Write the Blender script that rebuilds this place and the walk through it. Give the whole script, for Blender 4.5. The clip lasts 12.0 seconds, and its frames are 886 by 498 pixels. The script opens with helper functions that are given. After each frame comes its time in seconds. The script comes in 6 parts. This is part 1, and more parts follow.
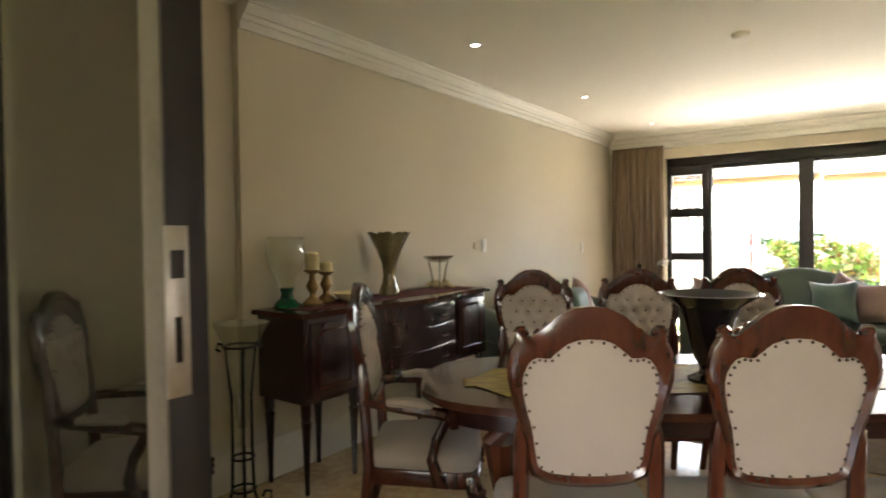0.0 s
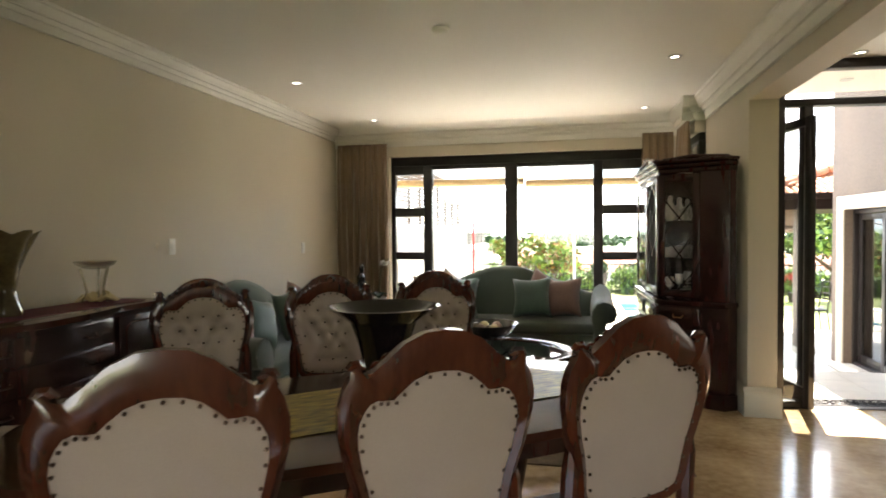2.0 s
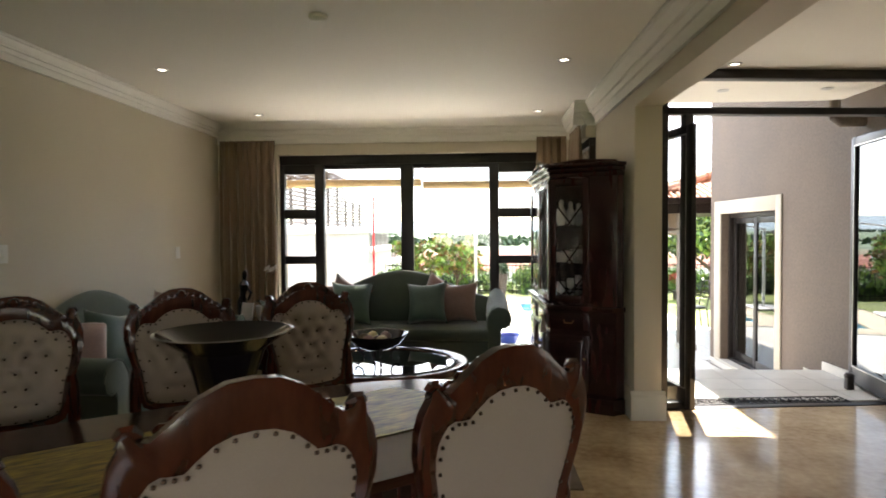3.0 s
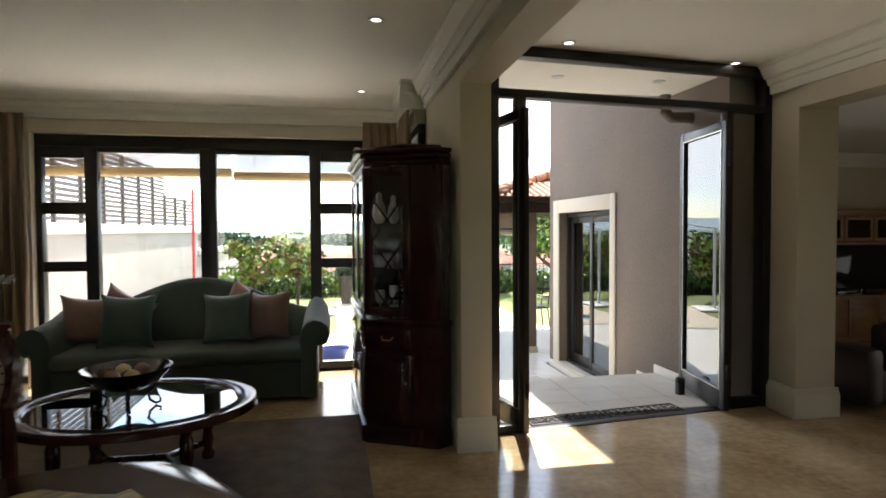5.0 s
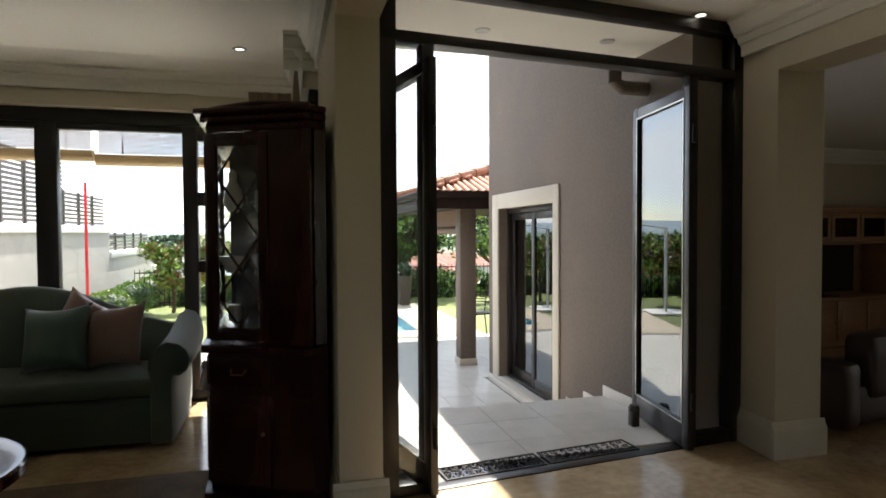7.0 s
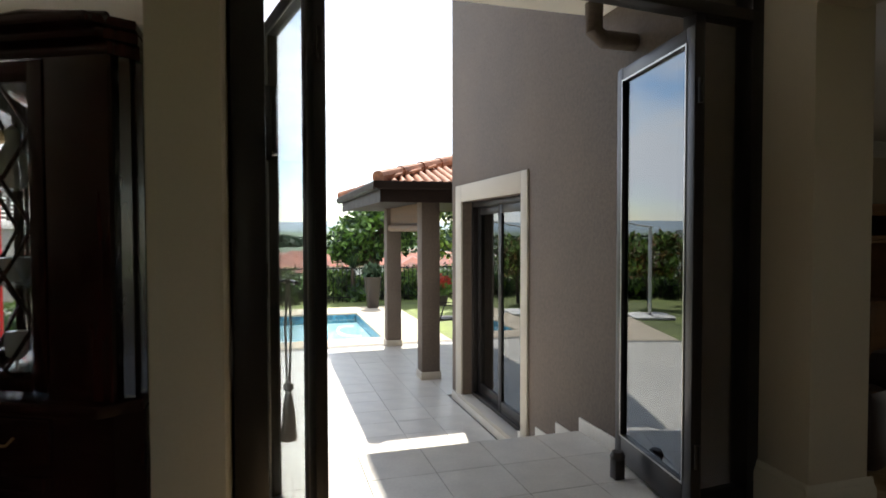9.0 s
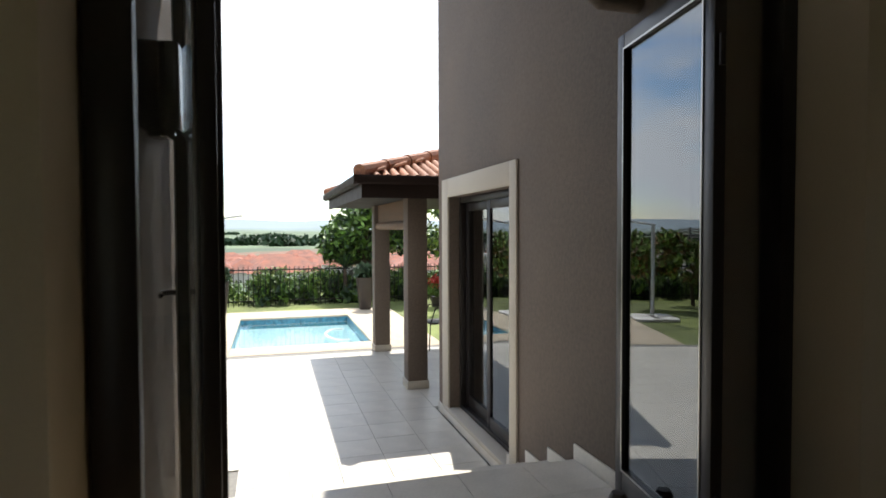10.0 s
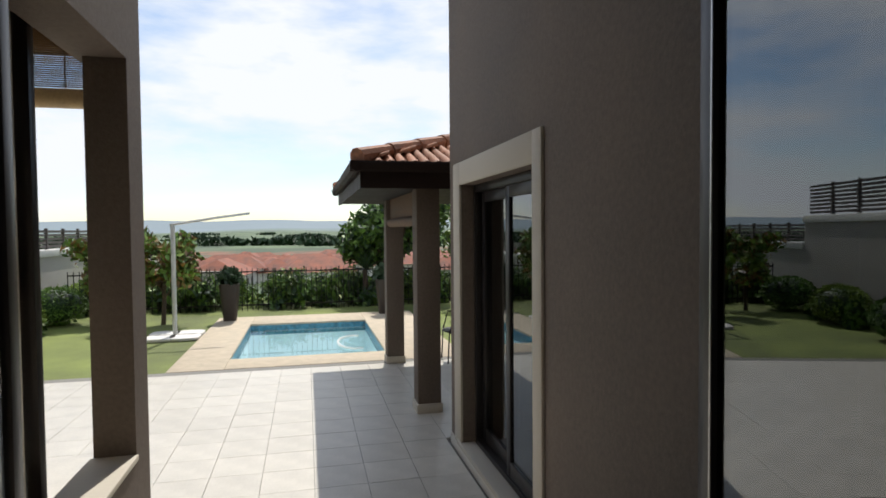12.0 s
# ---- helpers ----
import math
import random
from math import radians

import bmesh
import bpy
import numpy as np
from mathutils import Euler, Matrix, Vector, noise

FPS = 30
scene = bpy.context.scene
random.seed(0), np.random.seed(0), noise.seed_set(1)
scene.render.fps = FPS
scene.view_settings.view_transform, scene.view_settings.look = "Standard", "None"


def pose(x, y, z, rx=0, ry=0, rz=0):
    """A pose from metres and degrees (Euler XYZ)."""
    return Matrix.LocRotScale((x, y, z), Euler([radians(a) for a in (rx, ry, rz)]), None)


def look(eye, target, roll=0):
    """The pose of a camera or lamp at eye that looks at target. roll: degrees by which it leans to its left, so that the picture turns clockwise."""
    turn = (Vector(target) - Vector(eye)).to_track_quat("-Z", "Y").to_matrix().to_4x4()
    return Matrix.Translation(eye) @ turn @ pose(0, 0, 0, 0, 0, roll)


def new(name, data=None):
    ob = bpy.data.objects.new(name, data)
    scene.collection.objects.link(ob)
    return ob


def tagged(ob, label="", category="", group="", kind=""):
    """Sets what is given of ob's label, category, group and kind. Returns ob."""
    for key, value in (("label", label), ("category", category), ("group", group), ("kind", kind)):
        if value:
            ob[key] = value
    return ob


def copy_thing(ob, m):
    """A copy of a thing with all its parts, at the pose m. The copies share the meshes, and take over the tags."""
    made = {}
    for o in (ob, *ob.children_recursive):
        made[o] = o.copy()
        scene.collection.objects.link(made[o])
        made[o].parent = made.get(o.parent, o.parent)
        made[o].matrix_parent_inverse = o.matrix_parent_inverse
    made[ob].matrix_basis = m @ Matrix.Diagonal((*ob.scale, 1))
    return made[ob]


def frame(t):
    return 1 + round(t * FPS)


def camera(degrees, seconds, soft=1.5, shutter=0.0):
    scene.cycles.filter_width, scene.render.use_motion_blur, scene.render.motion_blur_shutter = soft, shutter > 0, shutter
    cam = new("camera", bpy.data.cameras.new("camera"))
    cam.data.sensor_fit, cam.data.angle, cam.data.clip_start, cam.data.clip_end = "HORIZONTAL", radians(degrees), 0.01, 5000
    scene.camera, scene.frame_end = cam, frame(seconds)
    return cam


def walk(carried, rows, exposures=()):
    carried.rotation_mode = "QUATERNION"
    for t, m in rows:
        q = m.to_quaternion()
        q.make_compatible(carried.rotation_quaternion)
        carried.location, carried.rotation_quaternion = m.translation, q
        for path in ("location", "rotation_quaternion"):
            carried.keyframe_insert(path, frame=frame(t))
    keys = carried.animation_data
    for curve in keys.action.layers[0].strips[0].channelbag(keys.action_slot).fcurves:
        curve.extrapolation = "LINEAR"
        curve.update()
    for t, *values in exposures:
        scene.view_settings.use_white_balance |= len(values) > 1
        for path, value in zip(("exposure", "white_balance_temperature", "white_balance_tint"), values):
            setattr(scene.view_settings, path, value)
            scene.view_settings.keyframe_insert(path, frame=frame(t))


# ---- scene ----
cam = camera(74.1, 12.0, soft=1.7, shutter=0.3)
PATH = [
    (0, (1.125, 0.900, 1.388), (-0.055, 2.515, 1.348), -0.8),
    (0.5, (1.122, 1.064, 1.374), (0.159, 2.817, 1.335), -0.8),
    (1, (1.135, 1.210, 1.366), (0.362, 3.054, 1.325), -0.8),
    (1.5, (1.180, 1.360, 1.383), (0.583, 3.268, 1.330), -0.6),
    (2, (1.238, 1.508, 1.403), (0.812, 3.461, 1.345), -0.5),
    (2.5, (1.292, 1.647, 1.425), (1.029, 3.629, 1.366), -0.5),
    (3, (1.345, 1.785, 1.437), (1.231, 3.781, 1.377), -0.4),
    (5, (1.737, 2.615, 1.429), (2.102, 4.581, 1.365), -0.3),
    (5.5, (1.870, 2.860, 1.420), (2.291, 4.815, 1.357), -0.3),
    (6, (2.005, 3.082, 1.408), (2.467, 5.027, 1.345), -0.3),
    (6.5, (2.164, 3.322, 1.389), (2.658, 5.259, 1.330), -0.3),
    (7, (2.312, 3.562, 1.374), (2.825, 5.494, 1.317), -0.3),
    (9, (2.865, 4.439, 1.343), (3.432, 6.356, 1.283), -0.1),
    (9.5, (3.020, 4.675, 1.343), (3.584, 6.593, 1.282), -0.2),
    (10, (3.175, 4.905, 1.335), (3.737, 6.823, 1.271), -0.2),
    (10.5, (3.340, 5.145, 1.323), (3.889, 7.068, 1.260), -0.2),
    (11, (3.467, 5.382, 1.313), (3.995, 7.310, 1.250), -0.3),
    (11.5, (3.563, 5.630, 1.310), (4.058, 7.567, 1.244), -0.4),
    (12, (3.651, 5.882, 1.303), (4.103, 7.829, 1.237), -0.5),
]
walk(cam, [(t, look(eye, target, roll)) for t, eye, target, roll in PATH],
     exposures=[(0, 4.15, 7000, 12), (1.0, 3.85, 7000, 12), (2.0, 3.3, 6950, 12), (3.0, 2.8, 6700, 12), (5, 2.1, 6550, 11), (7, 1.65, 6450, 10), (9, 1.15, 6400, 10), (10, 0.8, 6400, 10), (11, 0.45, 6350, 10), (12, -0.08, 6450, 10)])

# ---- light ----
SUN_WAY = Vector((-0.14, -0.67, -1.0)).normalized()
sun_up = -SUN_WAY
world = bpy.data.worlds.new("world")
scene.world = world
world.use_nodes = True
wt = world.node_tree
wt.nodes.clear()
w_out = wt.nodes.new("ShaderNodeOutputWorld")
w_bg = wt.nodes.new("ShaderNodeBackground")
w_sky = wt.nodes.new("ShaderNodeTexSky")
w_sky.sky_type = "NISHITA"
w_sky.sun_disc = False
w_sky.sun_elevation = math.asin(sun_up.z)
w_sky.sun_rotation = math.atan2(sun_up.x, sun_up.y)
w_sky.air_density, w_sky.dust_density = 1.0, 0.3
w_tc = wt.nodes.new("ShaderNodeTexCoord")
w_map = wt.nodes.new("ShaderNodeMapping")
w_map.inputs["Scale"].default_value = (1.0, 1.0, 3.2)
w_noise = wt.nodes.new("ShaderNodeTexNoise")
w_noise.inputs["Scale"].default_value = 2.3
w_noise.inputs["Detail"].default_value = 7.0
w_noise.inputs["Roughness"].default_value = 0.55
w_ramp = wt.nodes.new("ShaderNodeValToRGB")
w_ramp.color_ramp.elements[0].position, w_ramp.color_ramp.elements[1].position = 0.40, 0.58
w_mix = wt.nodes.new("ShaderNodeMixRGB")
w_mix.inputs[2].default_value = (7.0, 7.2, 7.5, 1)
wt.links.new(w_tc.outputs["Generated"], w_map.inputs[0])
wt.links.new(w_map.outputs[0], w_noise.inputs["Vector"])
wt.links.new(w_noise.outputs["Fac"], w_ramp.inputs[0])
wt.links.new(w_ramp.outputs[0], w_mix.inputs[0])
wt.links.new(w_sky.outputs[0], w_mix.inputs[1])
wt.links.new(w_mix.outputs[0], w_bg.inputs[0])
w_bg.inputs[1].default_value = 0.145
wt.links.new(w_bg.outputs[0], w_out.inputs[0])

sun = new("sun", bpy.data.lights.new("sun", "SUN"))
sun.data.energy, sun.data.angle, sun.data.color = 4.8, radians(0.5), (1.0, 0.95, 0.87)
sun.matrix_world = look((0, 0, 30), Vector((0, 0, 30)) + SUN_WAY)



def fill_light(name, at, target, w, h, watts, color):
    """An area lamp added out of view to fill the rooms with light."""
    l = new(name, bpy.data.lights.new(name, "AREA"))
    l.data.shape, l.data.size, l.data.size_y, l.data.energy, l.data.color = "RECTANGLE", w, h, watts, color
    l.matrix_world = look(at, target)
    return l


# both lamps are added to brighten the rooms, no window is known there
fill_light("south_fill", (1.1, -1.6, 1.05), (1.1, 0, 2.6), 1.9, 1.6, 0.9, (1.0, 0.94, 0.85))
fill_light("lounge_fill", (12.45, 5.0, 1.1), (11.0, 5.0, 1.3), 5.0, 2.0, 8, (1.0, 0.95, 0.86))
SPOTS = [(-1.06, 4.30), (-1.07, 6.22), (-0.98, 8.00), (2.0, 6.2), (2.0, 8.05), (2.0, 4.25), (3.32, 6.42), (4.78, 6.67), (3.30, 4.1), (4.55, 4.1)]
for sx_, sy_ in SPOTS:
    sl_ = new("downlight_beam", bpy.data.lights.new("downlight_beam", "SPOT"))
    sl_.data.energy, sl_.data.spot_size, sl_.data.spot_blend, sl_.data.shadow_soft_size, sl_.data.color = 0.4, radians(140), 1.0, 0.03, (1.0, 0.90, 0.74)
    sl_.matrix_world = look((sx_, sy_, 2.685), (sx_, sy_ + 0.001, 0))

# ---- materials ----


def material(name, color, rough=0.5, metal=0.0, spot=0.12, scale=6.0, fine=60.0, bump=0.0, bump_scale=80.0, coat=0.0, spec=0.5, dark=None, sheen=0.0, stretch=(1, 1, 1), space="Object", vary=0.0):
    """Principled surface with variation at a coarse and a fine scale and an optional bump."""
    m = bpy.data.materials.new(name)
    m.use_nodes = True
    t = m.node_tree
    b = t.nodes["Principled BSDF"]
    b.inputs["Metallic"].default_value = metal
    b.inputs["Coat Weight"].default_value = coat
    b.inputs["Specular IOR Level"].default_value = spec
    b.inputs["Sheen Weight"].default_value = sheen
    tc = t.nodes.new("ShaderNodeTexCoord")
    mp = t.nodes.new("ShaderNodeMapping")
    mp.inputs["Scale"].default_value = stretch
    t.links.new(tc.outputs[space], mp.inputs[0])
    n1 = t.nodes.new("ShaderNodeTexNoise")
    n1.inputs["Scale"].default_value, n1.inputs["Detail"].default_value = scale, 5
    n2 = t.nodes.new("ShaderNodeTexNoise")
    n2.inputs["Scale"].default_value, n2.inputs["Detail"].default_value = fine, 3
    for n in (n1, n2):
        t.links.new(mp.outputs[0], n.inputs["Vector"])
    add = t.nodes.new("ShaderNodeMath")
    add.operation = "MULTIPLY_ADD"
    add.inputs[1].default_value = 0.65
    half = t.nodes.new("ShaderNodeMath")
    half.operation = "MULTIPLY"
    half.inputs[1].default_value = 0.35
    t.links.new(n2.outputs["Fac"], half.inputs[0])
    t.links.new(n1.outputs["Fac"], add.inputs[0])
    t.links.new(half.outputs[0], add.inputs[2])
    ramp = t.nodes.new("ShaderNodeValToRGB")
    lo = dark or [c * (1 - 2.2 * spot) for c in color]
    hi = [min(1, c * (1 + 1.6 * spot)) for c in color]
    ramp.color_ramp.elements[0].position, ramp.color_ramp.elements[1].position = 0.32, 0.68
    ramp.color_ramp.elements[0].color = (*[max(0, c) for c in lo], 1)
    ramp.color_ramp.elements[1].color = (*hi, 1)
    t.links.new(add.outputs[0], ramp.inputs[0])
    out = ramp.outputs[0]
    if vary:
        oi = t.nodes.new("ShaderNodeObjectInfo")
        hv = t.nodes.new("ShaderNodeHueSaturation")
        mr = t.nodes.new("ShaderNodeMapRange")
        mr.inputs["To Min"].default_value, mr.inputs["To Max"].default_value = 1 - vary, 1 + vary
        t.links.new(oi.outputs["Random"], mr.inputs["Value"])
        t.links.new(mr.outputs[0], hv.inputs["Value"])
        t.links.new(out, hv.inputs["Color"])
        out = hv.outputs[0]
    t.links.new(out, b.inputs["Base Color"])
    rr = t.nodes.new("ShaderNodeMapRange")
    rr.inputs["To Min"].default_value, rr.inputs["To Max"].default_value = max(0, rough * 0.8), min(1, rough * 1.2)
    t.links.new(n1.outputs["Fac"], rr.inputs["Value"])
    t.links.new(rr.outputs[0], b.inputs["Roughness"])
    if bump:
        n3 = t.nodes.new("ShaderNodeTexNoise")
        n3.inputs["Scale"].default_value, n3.inputs["Detail"].default_value = bump_scale, 4
        t.links.new(mp.outputs[0], n3.inputs["Vector"])
        bp = t.nodes.new("ShaderNodeBump")
        bp.inputs["Strength"].default_value, bp.inputs["Distance"].default_value = bump, 0.01
        t.links.new(n3.outputs["Fac"], bp.inputs["Height"])
        t.links.new(bp.outputs[0], b.inputs["Normal"])
    return m


def glass(name, tint=(1, 1, 1), gloss=0.0, edge=0.8):
    """A thin pane: clear, with a mirror gloss that grows towards grazing views; gloss adds the reflectance of a coated pane."""
    m = bpy.data.materials.new(name)
    m.use_nodes = True
    t = m.node_tree
    t.nodes.clear()
    out = t.nodes.new("ShaderNodeOutputMaterial")
    tr = t.nodes.new("ShaderNodeBsdfTransparent")
    tr.inputs[0].default_value = (*tint, 1)
    gl = t.nodes.new("ShaderNodeBsdfGlossy")
    gl.inputs["Roughness"].default_value = 0.002
    gl.inputs["Color"].default_value = (0.93, 0.97, 1.0, 1)
    fr = t.nodes.new("ShaderNodeLayerWeight")
    fr.inputs[0].default_value = 0.5
    pw = t.nodes.new("ShaderNodeMath")
    pw.operation = "POWER"
    pw.inputs[1].default_value = 4.5
    ad = t.nodes.new("ShaderNodeMath")
    ad.operation, ad.use_clamp = "MULTIPLY_ADD", True
    ad.inputs[1].default_value = edge
    ad.inputs[2].default_value = 0.04 + gloss
    mx = t.nodes.new("ShaderNodeMixShader")
    t.links.new(fr.outputs["Facing"], pw.inputs[0])
    t.links.new(pw.outputs[0], ad.inputs[0])
    t.links.new(ad.outputs[0], mx.inputs[0])
    t.links.new(tr.outputs[0], mx.inputs[1])
    t.links.new(gl.outputs[0], mx.inputs[2])
    t.links.new(mx.outputs[0], out.inputs[0])
    return m


def lamp_glow(name, color, power):
    m = bpy.data.materials.new(name)
    m.use_nodes = True
    b = m.node_tree.nodes["Principled BSDF"]
    b.inputs["Base Color"].default_value = (*color, 1)
    b.inputs["Emission Color"].default_value = (*color, 1)
    b.inputs["Emission Strength"].default_value = power
    return m


M_WALL = material("cream_paint", (0.60, 0.54, 0.425), 0.55, spot=0.02, scale=1.2, fine=90, bump=0.06, bump_scale=160)
M_CEIL = material("ceiling_paint", (0.80, 0.77, 0.70), 0.7, spot=0.015, scale=1.0, bump=0.03)
M_TRIM = material("white_trim_paint", (0.76, 0.74, 0.68), 0.4, spot=0.02, scale=3)
M_FLOOR = material("honey_travertine", (0.47, 0.36, 0.22), 0.15, spot=0.2, scale=2.4, fine=20, dark=(0.30, 0.20, 0.10), coat=0.25, spec=0.5)
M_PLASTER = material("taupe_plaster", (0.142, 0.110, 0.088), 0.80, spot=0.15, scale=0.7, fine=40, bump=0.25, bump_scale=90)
M_SURROUND = material("sand_plaster", (0.50, 0.455, 0.38), 0.75, spot=0.03, scale=2, bump=0.1)
M_FRAME = material("bronze_aluminium", (0.022, 0.018, 0.017), 0.38, metal=0.3, spot=0.1, scale=5)
M_STEEL = material("brushed_steel", (0.42, 0.40, 0.37), 0.35, metal=1.0, spot=0.06, scale=20)
M_DULLSTEEL = material("dull_bronzed_steel", (0.17, 0.15, 0.125), 0.4, metal=0.7, spot=0.1, scale=8)
M_GLASS = glass("clear_glass")
M_LEAFGLASS = glass("clear_door_glass", (0.93, 0.96, 0.96), 0.0, 0.9)
M_DOORGLASS = glass("reflective_glass", (0.30, 0.31, 0.32), 0.11, 0.5)
M_DARKGLASS = glass("tinted_glass", (0.60, 0.60, 0.57), -0.03, 0.06)
M_MAHOG = material("dark_mahogany", (0.032, 0.009, 0.007), 0.25, spot=0.3, scale=3, fine=30, coat=0.2, stretch=(1, 1, 0.15))
M_CHAIRWOOD = material("carved_mahogany", (0.065, 0.016, 0.008), 0.24, spot=0.3, scale=5, fine=40, coat=0.5, stretch=(1, 1, 0.25))
M_CREAM = material("cream_upholstery", (0.40, 0.335, 0.285), 0.9, spot=0.04, scale=4, fine=300, bump=0.15, bump_scale=600, sheen=0.2)
M_GREEN = material("sage_green_fabric", (0.082, 0.110, 0.090), 0.9, spot=0.06, scale=4, fine=300, bump=0.2, bump_scale=500, sheen=0.3)
M_TEAL = material("green_silk_cushion", (0.09, 0.15, 0.125), 0.55, spot=0.08, scale=5, bump=0.1, bump_scale=300, sheen=0.3)
M_PINK = material("dusty_pink_cushion", (0.27, 0.165, 0.135), 0.6, spot=0.08, scale=5, bump=0.1, bump_scale=300, sheen=0.3)
M_STUD = material("bronze_studs", (0.05, 0.03, 0.02), 0.3, metal=0.9, spot=0.1)
M_CURTAIN = material("gold_brown_curtain", (0.24, 0.165, 0.10), 0.75, spot=0.08, scale=6, fine=200, bump=0.1, bump_scale=300, stretch=(1, 1, 0.2), sheen=0.2)
M_BLACK = material("black_lacquer", (0.012, 0.010, 0.012), 0.12, spot=0.1, coat=0.3)
M_IRON = material("wrought_iron", (0.02, 0.018, 0.017), 0.5, metal=0.5, spot=0.2, bump=0.2)
M_TILE = material("patio_tile", (0.60, 0.565, 0.50), 0.33, spot=0.06, scale=5, fine=60, vary=0.05)
M_GROUT = material("grout", (0.22, 0.21, 0.19), 0.9, spot=0.1, scale=30)
M_COPING = material("sandstone_coping", (0.50, 0.42, 0.31), 0.8, spot=0.08, scale=8, fine=80, bump=0.2)
M_BOUND = material("boundary_plaster", (0.40, 0.37, 0.33), 0.85, spot=0.05, scale=1, bump=0.15)
M_CAP = material("white_coping", (0.68, 0.66, 0.62), 0.7, spot=0.05)
M_SLAT = material("grey_brown_slats", (0.085, 0.07, 0.062), 0.6, spot=0.12)
M_LEAF = material("leaf_green", (0.12, 0.225, 0.035), 0.55, spot=0.35, scale=3, fine=8)
M_LEAF2 = material("leaf_light_green", (0.21, 0.30, 0.045), 0.55, spot=0.35, scale=3, fine=8)
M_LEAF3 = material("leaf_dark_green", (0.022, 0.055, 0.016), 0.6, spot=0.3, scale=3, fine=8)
M_LEAFR = material("leaf_bronze", (0.22, 0.12, 0.03), 0.55, spot=0.4, scale=4, fine=8)
M_FLOWER = material("red_flower", (0.42, 0.03, 0.02), 0.6, spot=0.2)
M_BARK = material("bark", (0.10, 0.07, 0.05), 0.9, spot=0.2, bump=0.4)
M_ROOF = material("terracotta_tile", (0.36, 0.15, 0.075), 0.75, spot=0.25, scale=5, fine=30, bump=0.2, vary=0.2)
M_FASCIA = material("dark_brown_fascia", (0.018, 0.011, 0.009), 0.6, spot=0.1, spec=0.15)
M_BAMBOO = material("bamboo", (0.17, 0.10, 0.05), 0.8, spec=0.1, spot=0.15, scale=4, fine=60, stretch=(0.3, 1, 1))
M_BAMBOOLIGHT = material("bamboo_valance", (0.52, 0.38, 0.20), 0.65, spot=0.1, scale=4, fine=60)
M_RED = material("red_paint", (0.55, 0.015, 0.02), 0.4, spot=0.05)
M_WHITE = material("white_plastic", (0.75, 0.74, 0.70), 0.4, spot=0.02)
M_BLUE = material("blue_plastic", (0.02, 0.05, 0.28), 0.4, spot=0.05)
M_ALU = material("pale_aluminium", (0.60, 0.60, 0.59), 0.4, metal=0.5, spot=0.04)
M_FROST = glass("milky_glass", (0.86, 0.86, 0.80), 0.05)
_t = M_FROST.node_tree
_d = _t.nodes.new("ShaderNodeBsdfDiffuse")
_d.inputs[0].default_value = (0.72, 0.72, 0.66, 1)
_m = _t.nodes.new("ShaderNodeMixShader")
_m.inputs[0].default_value = 0.12
_o = [n for n in _t.nodes if n.type == "OUTPUT_MATERIAL"][0]
_t.links.new(_o.inputs[0].links[0].from_socket, _m.inputs[1])
_t.links.new(_d.outputs[0], _m.inputs[2])
_t.links.new(_m.outputs[0], _o.inputs[0])
M_GREENGLASS = material("green_glass", (0.01, 0.10, 0.05), 0.1, spot=0.05, coat=0.5)
M_WAX = material("ivory_wax", (0.66, 0.55, 0.30), 0.5, spot=0.04)
M_GOLD = material("antique_gold", (0.30, 0.19, 0.08), 0.35, metal=0.7, spot=0.25, scale=20)
M_RUG = material("taupe_rug", (0.14, 0.10, 0.062), 0.95, spot=0.2, scale=7, fine=60, bump=0.4, bump_scale=200)
M_OAK = material("light_oak", (0.30, 0.17, 0.085), 0.45, spot=0.15, scale=4, fine=40, stretch=(0.2, 1, 1))
M_SCREEN = material("tv_screen", (0.006, 0.006, 0.007), 0.08, spot=0.02)
M_LEATHER = material("dark_brown_leather", (0.022, 0.010, 0.008), 0.4, spot=0.1, bump=0.15, bump_scale=200)
M_POOL = material("pool_marbelite", (0.80, 0.97, 0.99), 0.6, spot=0.06, scale=2, fine=20)
M_POOLTILE = material("pool_mosaic", (0.05, 0.20, 0.29), 0.3, spot=0.3, scale=12)
M_BROWNPOT = material("brown_planter", (0.035, 0.026, 0.022), 0.5, spot=0.1)
M_RUNNER = material("gold_green_runner", (0.30, 0.22, 0.05), 0.45, spot=0.6, scale=14, fine=40, dark=(0.05, 0.045, 0.015), stretch=(0.6, 3, 1))
M_FARROOF = material("far_roof_tile", (0.25, 0.08, 0.045), 0.8, spot=0.3, scale=0.5)
M_GLOW = lamp_glow("downlight_glow", (1.0, 0.93, 0.80), 1.5)
M_CERAMIC = material("white_ceramic", (0.68, 0.66, 0.62), 0.25, spot=0.03)
M_FRUIT = material("dried_fruit", (0.20, 0.15, 0.10), 0.6, spot=0.4, scale=20)

# ---- mesh helpers ----


def box(bm, lo, hi, bevel=0.0):
    """A box between two corners, with its edges bevelled."""
    r = bmesh.ops.create_cube(bm, size=1.0)
    vs = r["verts"]
    for v in vs:
        v.co = Vector([(lo[i] + hi[i]) / 2 + v.co[i] * (hi[i] - lo[i]) for i in range(3)])
    if bevel:
        es = list({e for v in vs for e in v.link_edges})
        bmesh.ops.bevel(bm, geom=es, offset=bevel, segments=2, profile=0.5, affect="EDGES")


